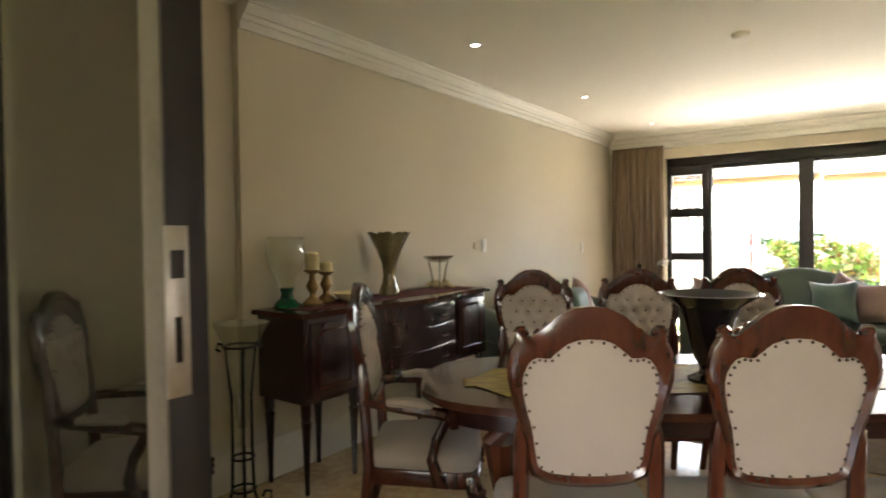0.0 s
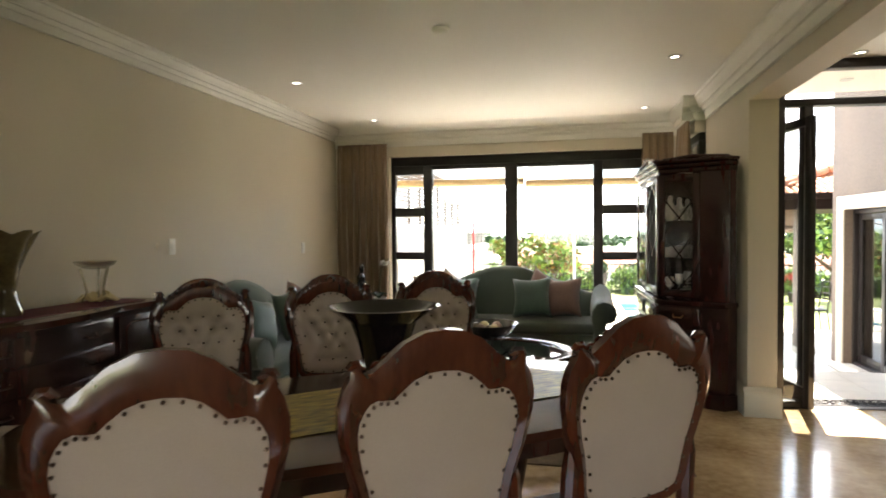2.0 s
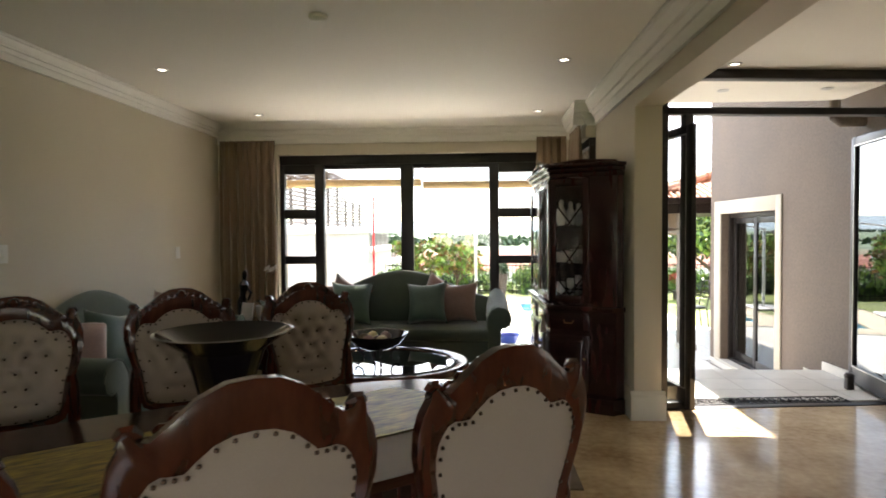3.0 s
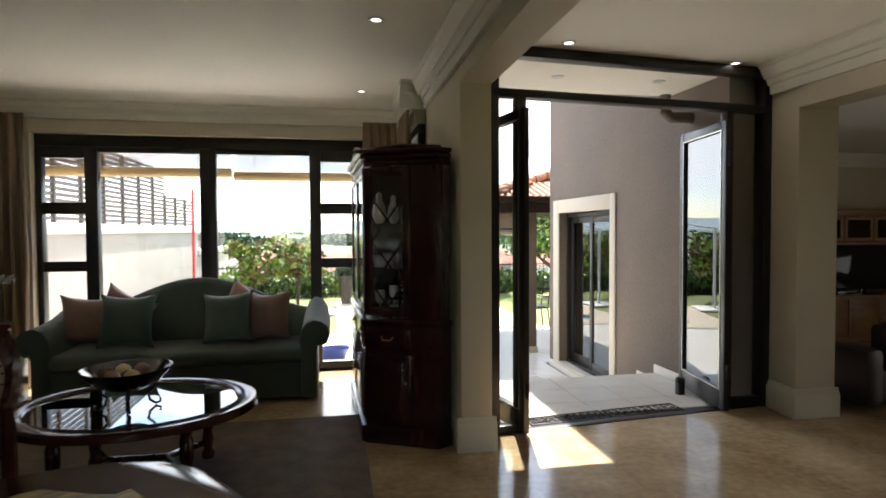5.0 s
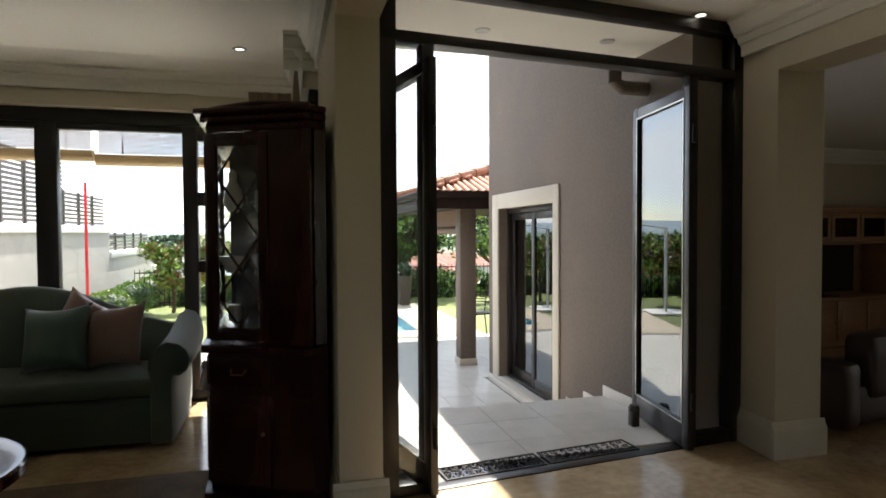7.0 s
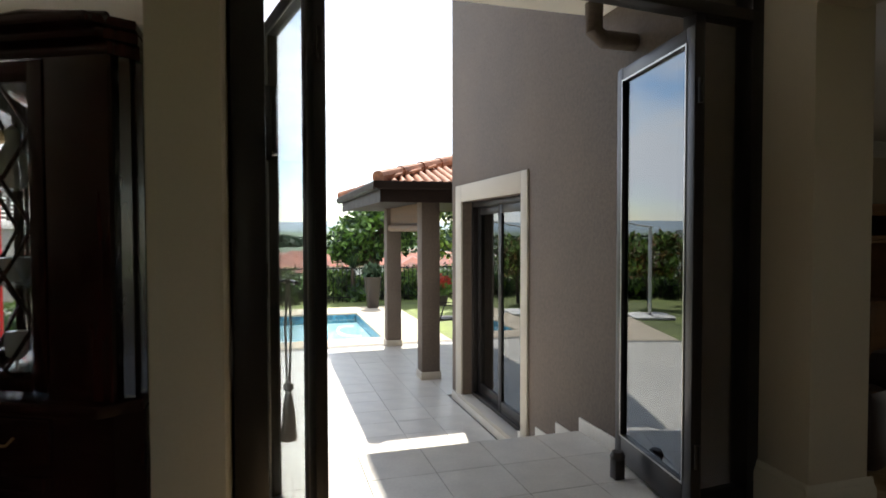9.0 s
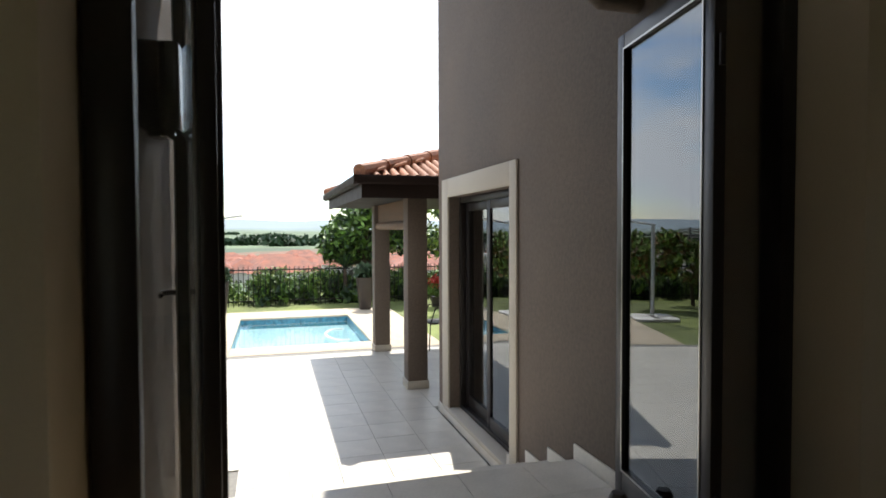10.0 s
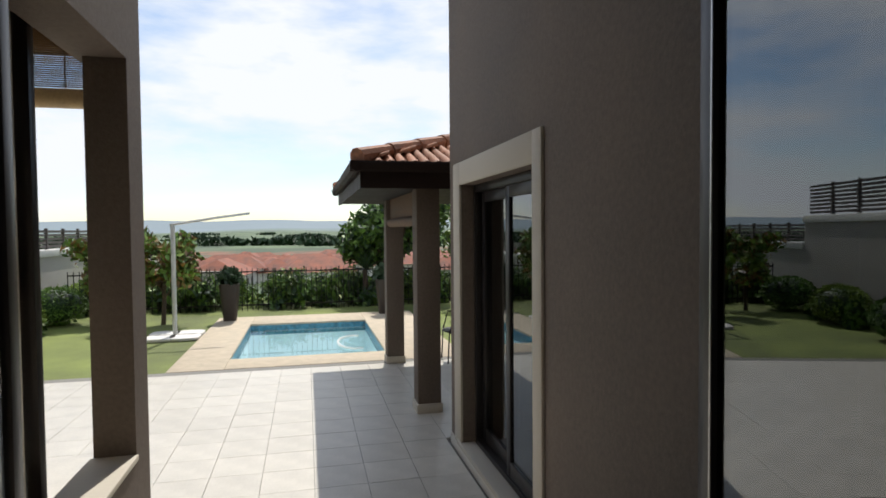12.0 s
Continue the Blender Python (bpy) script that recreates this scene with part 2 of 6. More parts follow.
def lathe(bm, profile, seg=20, at=(0, 0, 0), ex=1.0, ey=1.0):
    """A turned body from (radius, height) pairs."""
    rings = []
    for r, z in profile:
        rings.append([bm.verts.new((at[0] + ex * r * math.cos(2 * math.pi * k / seg), at[1] + ey * r * math.sin(2 * math.pi * k / seg), at[2] + z)) for k in range(seg)])
    for a, b in zip(rings, rings[1:]):
        for k in range(seg):
            bm.faces.new((a[k], a[(k + 1) % seg], b[(k + 1) % seg], b[k]))
    for ring, flip in ((rings[0], True), (rings[-1], False)):
        if profile[0 if flip else -1][0] > 1e-4:
            bm.faces.new(ring[::-1] if flip else ring)


def tube(bm, pts, radii, seg=8, flat=1.0):
    """A round bar along points."""
    pts = [Vector(p) for p in pts]
    if not isinstance(radii, (list, tuple)):
        radii = [radii] * len(pts)
    rings = []
    for i, p in enumerate(pts):
        way = (pts[min(i + 1, len(pts) - 1)] - pts[max(i - 1, 0)]).normalized()
        side = way.cross(Vector((0.13, 0.31, 0.94)))
        if side.length < 1e-3:
            side = way.cross(Vector((1, 0, 0)))
        side.normalize()
        up = side.cross(way).normalized()
        rings.append([bm.verts.new(p + radii[i] * (math.cos(2 * math.pi * k / seg) * side + flat * math.sin(2 * math.pi * k / seg) * up)) for k in range(seg)])
    for a, b in zip(rings, rings[1:]):
        for k in range(seg):
            bm.faces.new((a[k], a[(k + 1) % seg], b[(k + 1) % seg], b[k]))
    bm.faces.new(rings[0][::-1])
    bm.faces.new(rings[-1])


def slab(bm, outline, z0, z1, bevel=0.0):
    """A plate with an outline in plan."""
    lo = [bm.verts.new((x, y, z0)) for x, y in outline]
    hi = [bm.verts.new((x, y, z1)) for x, y in outline]
    n = len(outline)
    fs = [bm.faces.new(lo[::-1]), bm.faces.new(hi)]
    for k in range(n):
        fs.append(bm.faces.new((lo[k], lo[(k + 1) % n], hi[(k + 1) % n], hi[k])))
    if bevel:
        es = list(fs[0].edges) + list(fs[1].edges)
        bmesh.ops.bevel(bm, geom=es, offset=bevel, segments=2, profile=0.5, affect="EDGES")


def profile_run(bm, profile, a, b, out):
    """A moulding: a profile of (out, z) pairs carried from a to b in plan."""
    ends = []
    for p in (a, b):
        ends.append([bm.verts.new((p[0] + out[0] * o, p[1] + out[1] * o, z)) for o, z in profile])
    n = len(profile)
    for k in range(n):
        bm.faces.new((ends[0][k], ends[0][(k + 1) % n], ends[1][(k + 1) % n], ends[1][k]))
    bm.faces.new(ends[0])
    bm.faces.new(ends[1][::-1])


def finish(bm, name, mat, smooth=35.0):
    bmesh.ops.recalc_face_normals(bm, faces=bm.faces)
    me = bpy.data.meshes.new(name)
    bm.to_mesh(me)
    bm.free()
    if smooth:
        me.polygons.foreach_set("use_smooth", [True] * len(me.polygons))
        me.set_sharp_from_angle(angle=radians(smooth))
    me.materials.append(mat)
    return me


def part(name, bm, mat, parent=None, label="", smooth=35.0, m=None, kind=""):
    ob = new(name, finish(bm, name, mat, smooth))
    if parent:
        ob.parent = parent
    if m is not None:
        ob.matrix_basis = m
    return tagged(ob, label=label, kind=kind)


def thing(name, at, turn=0.0, label="", category="", group=""):
    ob = new(name)
    ob.empty_display_size = 0.1
    ob.matrix_basis = pose(*at, 0, 0, turn)
    return tagged(ob, label=label, category=category, group=group)


def boxes(name, mat, lohis, parent=None, bevel=0.0, label="", kind="structure"):
    bm = bmesh.new()
    for lo, hi in lohis:
        box(bm, lo, hi, bevel)
    return part(name, bm, mat, parent, label, smooth=35 if bevel else 0, kind=kind if not parent else "")


def from_arrays(name, verts, faces, mat, parent=None, kind="", smooth=False):
    me = bpy.data.meshes.new(name)
    me.from_pydata(verts, [], faces)
    if smooth:
        me.polygons.foreach_set("use_smooth", [True] * len(me.polygons))
    me.materials.append(mat)
    ob = new(name, me)
    if parent:
        ob.parent = parent
    return tagged(ob, kind=kind)


M_SKIRT = material("cream_skirting", (0.64, 0.60, 0.50), 0.4, spot=0.02, scale=3)

# ---- the shell of the house ----
CEIL = 2.70
PATIO = -0.57
XL, XR, YW = -1.71, 2.53, 8.62          # living room: side walls and window wall
XR2 = 2.78                              # outer face of the pillar wall
XW = 4.87                               # face of the wing towards the patio
YF = 6.50                               # folding doors

boxes("wall_west", M_WALL, [((-2.1, 2.88, -0.2), (XL, 8.9, 2.9)), ((-2.1, -2.0, -0.2), (XL - 0.05, 2.88, 2.9))])
# the gap in this unseen wall is added to let skylight in
boxes("wall_south", M_WALL, [((-2.1, -2.2, -0.7), (0.1, -2.0, 2.9)), ((2.1, -2.2, -0.7), (12.5, -2.0, 2.9)), ((0.1, -2.2, 2.1), (2.1, -2.0, 2.9)), ((0.1, -2.2, -0.7), (2.1, -2.0, 0.6))])
boxes("partition_wall", M_WALL, [((XL - 0.05, 1.30, 0), (-0.50, 1.42, 2.70))])
boxes("wall_north", M_WALL, [((-2.1, YW, -0.2), (-1.0, 8.90, 2.9)), ((-1.0, YW, 2.35), (2.30, 8.90, 2.9)), ((2.14, YW, -0.2), (2.40, 8.90, 2.35)),
                            ((2.30, YW, 2.35), (XR2 - 0.02, 8.90, 2.9))])
boxes("pillar_wall", M_WALL, [((XR, 6.27, -0.05), (XR2 - 0.045, 7.70, 2.70))], bevel=0.006)
boxes("beam_west", M_WALL, [((XR, -2.0, 2.36), (XR2 - 0.045, 6.27, 2.70))])
boxes("bulkhead", M_WALL, [((2.43, 7.70, 2.36), (XR2 - 0.02, YW, 2.70))])
bm = bmesh.new()
slab(bm, [(5.13, 6.43), (5.47, 6.43), (5.47, 6.90), (5.18, 6.90)], -0.05, 2.70, 0.006)
part("pillar_east", bm, M_WALL, kind="structure")
boxes("beam_east", M_WALL, [((5.13, -2.0, 2.325), (5.40, 6.43, 2.70))])
boxes("jamb_wall", M_PLASTER, [((XW - 0.0, 6.86, PATIO), (5.13, 6.95, 2.70))])
DA = 5.8                                # the folding doors stand askew by this angle
DX, DY = 3.02, 6.575                    # foot of their west post


def door_line(x, off=0.0):
    return DY + (x - DX) * math.tan(radians(DA)) + off


boxes("ceiling", M_CEIL, [((-2.1, -2.2, CEIL), (12.6, 6.45, CEIL + 0.2)), ((-2.1, 6.45, CEIL), (XR2 - 0.01, 8.88, CEIL + 0.2)), ((5.13, 6.45, CEIL), (12.6, 10.80, CEIL + 0.2)), ((5.50, 10.80, CEIL), (12.6, 11.42, CEIL + 0.2))])
bm = bmesh.new()
slab(bm, [(XR2 - 0.01, 6.45), (5.13, 6.45), (5.13, door_line(5.13)), (XR2 - 0.01, door_line(XR2))], CEIL, CEIL + 0.009)
part("ceiling_edge", bm, M_CEIL, kind="structure", smooth=0)
bm = bmesh.new()
slab(bm, [(XR2 - 0.25, 6.48), (5.60, 6.48), (5.60, door_line(5.13, -0.02)), (5.13, door_line(5.13, -0.02)), (XR2 - 0.25, door_line(XR2, -0.02))], -0.15, 0.0)
part("floor_edge", bm, M_FLOOR, kind="structure", smooth=0)
boxes("floor", M_FLOOR, [((-2.1, -2.2, -0.15), (5.60, 6.48, 0.0)), ((-2.1, 6.48, -0.15), (XR2 - 0.25, 8.75, 0.0))])
boxes("floor_lounge", M_FLOOR, [((5.60, -2.2, -0.55), (12.6, 11.28, -0.42))])
boxes("lounge_step", M_FLOOR, [((5.60, -2.0, -0.42), (5.90, 6.90, -0.21))])
boxes("wall_lounge_north", M_WALL, [((5.50, 11.28, PATIO), (12.6, 11.42, 2.7))])
boxes("wall_lounge_east", M_WALL, [((12.5, -2.0, PATIO), (12.7, 12.0, 2.7))])

cor = [(0, 2.70), (0.13, 2.70), (0.13, 2.675), (0.115, 2.665), (0.105, 2.635), (0.082, 2.605), (0.082, 2.592), (0.062, 2.588), (0.05, 2.56), (0.05, 2.548), (0.034, 2.544), (0.026, 2.525), (0.026, 2.475), (0, 2.475)]
bm = bmesh.new()
profile_run(bm, [(o_ * 0.9, 2.70 - (2.70 - z_) * 0.62) for o_, z_ in cor], (XL, 2.88), (XL, YW), (1, 0))
# a wider cove with three steps over the window
cor_n = [(0, 2.70), (0.26, 2.699), (0.19, 2.69), (0.13, 2.665), (0.10, 2.635), (0.10, 2.615), (0.082, 2.61), (0.065, 2.58), (0.065, 2.565), (0.045, 2.56), (0.03, 2.53), (0.03, 2.475), (0, 2.475)]
profile_run(bm, cor_n, (XL, YW), (2.43, YW), (0, -1))
profile_run(bm, cor, (2.43, YW), (2.43, 7.62), (-1, 0))
profile_run(bm, cor, (2.30, 7.70), (XR, 7.70), (0, -1))
profile_run(bm, cor, (XR, 7.62), (XR, -1.9), (-1, 0))
part("cornice_living", bm, M_TRIM, kind="structure", smooth=25)
bm = bmesh.new()
profile_run(bm, cor, (5.13, 6.70), (5.13, -1.9), (-1, 0))
profile_run(bm, cor, (5.55, 11.28), (12.5, 11.28), (0, -1))
part("cornice_hall", bm, M_TRIM, kind="structure", smooth=25)

sk = [(0, 0), (0.028, 0), (0.028, 0.165), (0.022, 0.18), (0.014, 0.19), (0.012, 0.205), (0.006, 0.22), (0, 0.22)]
bm = bmesh.new()
profile_run(bm, sk, (XL, 2.86), (XL, YW), (1, 0))
profile_run(bm, sk, (XL, YW), (-1.0, YW), (0, -1))
profile_run(bm, sk, (XR, 7.70), (XR, 6.27), (-1, 0))
profile_run(bm, sk, (XR - 0.028, 6.27), (XR2 - 0.017, 6.27), (0, -1))
profile_run(bm, sk, (XR2 - 0.045, 6.27), (XR2 - 0.045, 6.44), (1, 0))
profile_run(bm, sk, (5.13, 6.43), (5.165, 6.76), (-1, 0))
profile_run(bm, sk, (5.102, 6.43), (5.498, 6.43), (0, -1))
profile_run(bm, sk, (5.47, 6.43), (5.47, 6.9), (1, 0))
profile_run(bm, sk, (XL - 0.05, 2.88), (XL - 0.05, 1.42), (1, 0))
part("skirting", bm, M_SKIRT, kind="structure", smooth=25)

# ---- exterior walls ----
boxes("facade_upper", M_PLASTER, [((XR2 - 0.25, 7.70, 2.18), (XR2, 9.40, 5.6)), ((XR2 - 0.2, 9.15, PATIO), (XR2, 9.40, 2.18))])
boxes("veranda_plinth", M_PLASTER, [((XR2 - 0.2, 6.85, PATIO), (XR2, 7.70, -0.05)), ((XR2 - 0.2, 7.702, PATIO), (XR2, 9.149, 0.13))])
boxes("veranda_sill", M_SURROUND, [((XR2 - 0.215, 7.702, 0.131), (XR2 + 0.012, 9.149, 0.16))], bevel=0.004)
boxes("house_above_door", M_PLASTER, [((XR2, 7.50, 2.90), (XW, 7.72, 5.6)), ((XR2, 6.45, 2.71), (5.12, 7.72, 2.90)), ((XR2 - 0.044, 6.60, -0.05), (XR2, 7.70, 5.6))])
bm = bmesh.new()
slab(bm, [(XR2, door_line(XR2, 0.06)), (5.12, door_line(5.12, 0.06)), (5.12, 7.72), (XR2, 7.72)], 2.68, 2.709)
part("soffit", bm, M_CEIL, kind="structure", smooth=0)
boxes("veranda_floor", M_TILE, [((-2.5, 8.90, -0.3), (XR2 - 0.2, 9.72, -0.03)), ((XR, 7.70, -0.05), (XR2 - 0.004, 8.90, -0.03))])
boxes("veranda_roof", M_CEIL, [((-2.5, 8.90, 2.55), (XR2 - 0.25, 9.85, 2.72))])
boxes("veranda_beam", M_PLASTER, [((-2.5, 9.62, 2.36), (XR2 - 0.2, 9.85, 2.55))])

# wing with its sliding door
DY0, DY1, DZ0, DZ1 = 8.90, 10.46, -0.44, 1.66
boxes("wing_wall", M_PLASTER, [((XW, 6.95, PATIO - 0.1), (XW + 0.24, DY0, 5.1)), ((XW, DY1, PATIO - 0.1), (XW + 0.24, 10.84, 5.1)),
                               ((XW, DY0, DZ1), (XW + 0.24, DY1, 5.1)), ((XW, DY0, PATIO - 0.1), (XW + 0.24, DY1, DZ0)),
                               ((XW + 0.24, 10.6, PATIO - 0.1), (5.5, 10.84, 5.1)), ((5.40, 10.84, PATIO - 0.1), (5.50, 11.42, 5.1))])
# roof out of view, its overhang set to bound the hall's sun patch
boxes("wing_roof", M_FASCIA, [((4.14, 6.0, 5.1), (12.9, 11.39, 5.26))])
bm = bmesh.new()
o = 0.02
box(bm, (XW - o, DY0 - 0.13, DZ0 - 0.03), (XW + 0.0, DY0, DZ1 + 0.18), 0.004)
box(bm, (XW - o, DY1, DZ0 - 0.03), (XW + 0.0, DY1 + 0.20, DZ1 + 0.18), 0.004)
box(bm, (XW - o, DY0, DZ1), (XW + 0.0, DY1, DZ1 + 0.18), 0.004)
box(bm, (XW - 0.03, DY0 - 0.1, DZ0 - 0.035), (XW + 0.1, DY1 + 0.1, DZ0 + 0.004), 0.004)
part("door_surround", bm, M_SURROUND, kind="structure")

slide = thing("sliding_door", (XW + 0.15, (DY0 + DY1) / 2, DZ0), label="bronze aluminium sliding glass door in a pale plaster surround", category="door")
hw, hh = (DY1 - DY0) / 2, DZ1 - DZ0
boxes("frame", M_FRAME, [((-0.05, -hw, 0.004), (0.05, -hw + 0.05, hh)), ((-0.05, hw - 0.05, 0.004), (0.05, hw, hh)), ((-0.05, -hw + 0.05, hh - 0.06), (0.05, hw - 0.05, hh)), ((-0.05, -hw + 0.05, 0.004), (0.05, hw - 0.05, 0.04))], slide, 0.004)
for k, (ya, yb, xo) in enumerate(((-hw + 0.05, 0.03, -0.022), (-0.03, hw - 0.05, 0.022))):
    leaf = boxes("panel", M_FRAME, [((xo - 0.018, ya, 0.042), (xo + 0.018, ya + 0.075, hh - 0.062)), ((xo - 0.018, yb - 0.075, 0.042), (xo + 0.018, yb, hh - 0.062)),
                                    ((xo - 0.018, ya + 0.075, 0.042), (xo + 0.018, yb - 0.075, 0.15)), ((xo - 0.018, ya + 0.075, hh - 0.14), (xo + 0.018, yb - 0.075, hh - 0.062))], slide, 0.003)
    boxes("pane", M_DOORGLASS, [((xo - 0.003, ya + 0.075, 0.15), (xo + 0.003, yb - 0.075, hh - 0.14))], leaf)
boxes("blind_room", M_WALL, [((XW + 0.3, 8.0, PATIO), (XW + 0.34, 10.6, 2.7))])
boxes("sheer_curtain", M_TRIM, [((XW + 0.27, DY0, DZ0), (XW + 0.28, DY0 + 0.35, DZ1))])

# stepped patio stairs
for k in range(3):
    boxes("step", M_TILE, [((XR2, 7.95 + 0.34 * k, PATIO), (XW, 7.95 + 0.34 * (k + 1), -0.142 * (k + 1)))], bevel=0.004)
boxes("landing", M_GROUT, [((XR2, 6.48, PATIO), (XW, 7.95, -0.012))])
bm = bmesh.new()
for k in range(4):
    y0 = 7.95 + 0.34 * (k - 1) if k else 6.96
    y1 = 7.95 + 0.34 * k
    zt = -0.142 * k
    box(bm, (XW - 0.012, y0, zt - (0.142 if k < 4 else 0)), (XW, y1, zt + 0.085), 0.002)
box(bm, (XW - 0.012, 8.97, PATIO), (XW, DY0 - 0.13, PATIO + 0.09), 0.002)
part("stair_skirting", bm, M_TILE, kind="structure")
boxes("patio_skirting", M_TILE, [((XW - 0.012, DY0 - 0.12, PATIO), (XW, 10.84, PATIO + 0.10))], bevel=0.003)

# ---- living room window ----
WY = 8.76


def framework(name, label, bars, panes, at=(0, 0, 0), turn=0, glassmat=None, category="window"):
    w = thing(name, at, turn, label=label, category=category)
    fr = boxes("frame", M_FRAME, bars, w, 0.004)
    for p in panes:
        g = boxes("pane", glassmat or M_GLASS, [p], w)
        g.visible_shadow = False
    return w


X0, X1 = -1.0, 2.14
bars = [((X0, -0.05, 2.24), (X1, 0.05, 2.35)), ((X0, -0.05, 0.002), (X1, 0.05, 0.09)), ((X0, -0.05, 0.09), (X0 + 0.05, 0.05, 2.24)), ((X1 - 0.05, -0.05, 0.09), (X1, 0.05, 2.24)),
        ((-0.58, -0.05, 0.09), (-0.47, 0.05, 2.24)), ((1.50, -0.05, 0.09), (1.61, 0.05, 2.24)), ((0.45, -0.04, 0.09), (0.60, 0.04, 2.24)),
        ((-0.47, -0.03, 2.19), (0.45, 0.03, 2.24)), ((0.60, -0.03, 2.19), (1.50, 0.03, 2.24))]
panes = [((-0.47, -0.004, 0.09), (0.45, 0.004, 2.19)), ((0.60, -0.004, 0.09), (1.50, 0.004, 2.19))]
for a, b in ((X0 + 0.05, -0.58), (1.61, X1 - 0.05)):
    for z0, z1 in ((1.60, 1.71), (1.055, 1.15), (2.13, 2.24)):
        bars.append(((a, -0.045, z0), (b, 0.045, z1)))
    for z0, z1 in ((0.09, 1.055), (1.15, 1.60), (1.71, 2.13)):
        panes.append(((a, -0.004, z0), (b, 0.004, z1)))
framework("window_1", "dark bronze aluminium sliding doors with side lights behind the sofa", bars, panes, (0, WY, 0))
framework("window_2", "dark bronze aluminium side window of the living room", [((-0.03, 0, 0.002), (0.03, 1.03, 0.08)), ((-0.03, 0, 2.28), (0.03, 1.03, 2.36)), ((-0.03, 0, 0.08), (0.03, 0.05, 2.28)), ((-0.03, 0.97, 0.08), (0.03, 1.03, 2.28))],
          [((-0.004, 0.05, 0.08), (0.004, 0.97, 2.28))], (2.50, 7.71, 0))

# ---- folding doors ----
framework("door_frame", "dark bronze aluminium door frame with a transom light over it",
          [((-0.28, -0.05, 2.625), (2.155, 0.05, 2.698)), ((-0.28, -0.05, 2.345), (2.155, 0.05, 2.40)), ((-0.28, -0.05, 0), (-0.17, 0.05, 2.625)), ((2.075, -0.05, 0), (2.155, 0.05, 2.625)),
           ((-0.035, -0.045, 0), (0.035, 0.045, 2.345)), ((-0.17, -0.04, 0), (-0.035, 0.04, 0.06)), ((1.73, -0.04, 0.0), (1.79, 0.04, 2.345)), ((1.79, -0.04, 0.0), (2.075, 0.04, 0.08)),
           ((0.035, -0.03, -0.012), (1.73, 0.05, 0.006))],
          [((-0.17, -0.004, 2.40), (2.075, 0.004, 2.625)), ((-0.17, -0.004, 0.06), (-0.035, 0.004, 2.345)), ((1.79, -0.004, 0.08), (2.075, 0.004, 2.345))], (DX, DY, 0), DA, category="door frame")
# the other leaves, folded together beside the hinge post
for x, y, w_, a_ in ((4.80, 6.83, 0.62, -4), (4.845, 6.835, 0.60, -2), (2.86, 7.20, 0.56, 2)):
    fl = thing("folded_leaf", (x, y, 0.02), a_, label="dark glazed door leaf folded flat against its neighbour", category="door", group="folded door leaves")
    boxes("frame", M_FRAME, [((-0.016, 0, 0), (0.016, 0.06, 2.26)), ((-0.016, w_ - 0.06, 0), (0.016, w_, 2.26)), ((-0.016, 0.06, 2.20), (0.016, w_ - 0.06, 2.26)), ((-0.016, 0.06, 0), (0.016, w_ - 0.06, 0.10))], fl, 0.003)
    boxes("pane", M_LEAFGLASS if x < 3 else M_DARKGLASS, [((-0.003, 0.06, 0.10), (0.003, w_ - 0.06, 2.20))], fl)


def door_leaf(name, at, turn, width, height, label, mat):
    """A glazed leaf hinged at its origin, running along its own y."""
    d = thing(name, at, turn, label=label, category="door")
    s = 0.075
    boxes("frame", M_FRAME, [((-0.022, 0, 0), (0.022, s, height)), ((-0.022, width - s, 0), (0.022, width, height)), ((-0.022, s, height - s), (0.022, width - s, height)), ((-0.022, s, 0), (0.022, width - s, 0.16))], d, 0.004)
    boxes("bead", M_STEEL, [((-0.026, s - 0.008, 0.15), (-0.022, s, height - s + 0.01)), ((-0.026, width - s, 0.15), (-0.022, width - s + 0.008, height - s + 0.01)),
                            ((-0.026, s, 0.15), (-0.022, width - s, 0.158)), ((-0.026, s, height - s), (-0.022, width - s, height - s + 0.008))], d)
    boxes("pane", mat, [((-0.004, s, 0.16), (0.004, width - s, height - s))], d)
    for z in (0.25, height - 0.35):
        bm = bmesh.new()
        tube(bm, [(0, -0.012, z), (0, -0.012, z + 0.11)], 0.012, 8)
        part("hinge", bm, M_FRAME, d)
    return d


dl = door_leaf("door_leaf", (4.70, 6.63, 0.02), -8.6, 0.80, 2.24, "open glazed aluminium door leaf folded against the taupe wall", M_DOORGLASS)
dr = door_leaf("door_leaf", (3.03, 6.45, 0.02), 12.5, 0.74, 2.24, "open glazed aluminium door leaf with a lever handle and a tassel", M_LEAFGLASS)
bm = bmesh.new()
tube(bm, [(0.022, 0.71, 1.10), (0.075, 0.71, 1.10), (0.078, 0.61, 1.10)], 0.009)
tube(bm, [(-0.022, 0.71, 1.10), (-0.075, 0.71, 1.10), (-0.078, 0.61, 1.10)], 0.009)
box(bm, (-0.026, 0.695, 1.03), (0.026, 0.725, 1.19), 0.004)
part("door_handle", bm, M_BLACK, dr)
tas = thing("tassel", (2.94, 7.13, 1.12), label="cream cord tassel hanging from the door handle", category="tassel")
bm = bmesh.new()
tube(bm, [(0.0, 0, 0.012), (-0.012, 0.0, -0.2), (-0.006, 0, -0.46)], 0.006, 6)
tube(bm, [(0.004, 0, 0.012), (0.014, 0.01, -0.2), (0.004, 0, -0.46)], 0.006, 6)
part("cord", bm, M_CREAM, tas)
bm = bmesh.new()
lathe(bm, [(0.001, -0.44), (0.02, -0.455), (0.024, -0.475), (0.012, -0.495), (0.016, -0.51), (0.025, -0.56), (0.036, -0.70), (0.034, -0.71), (0.001, -0.71)], 12)
part("fringe", bm, M_CREAM, tas)
bm = bmesh.new()
box(bm, (4.64, 7.17, -0.008), (4.70, 7.23, 0.11), 0.008)
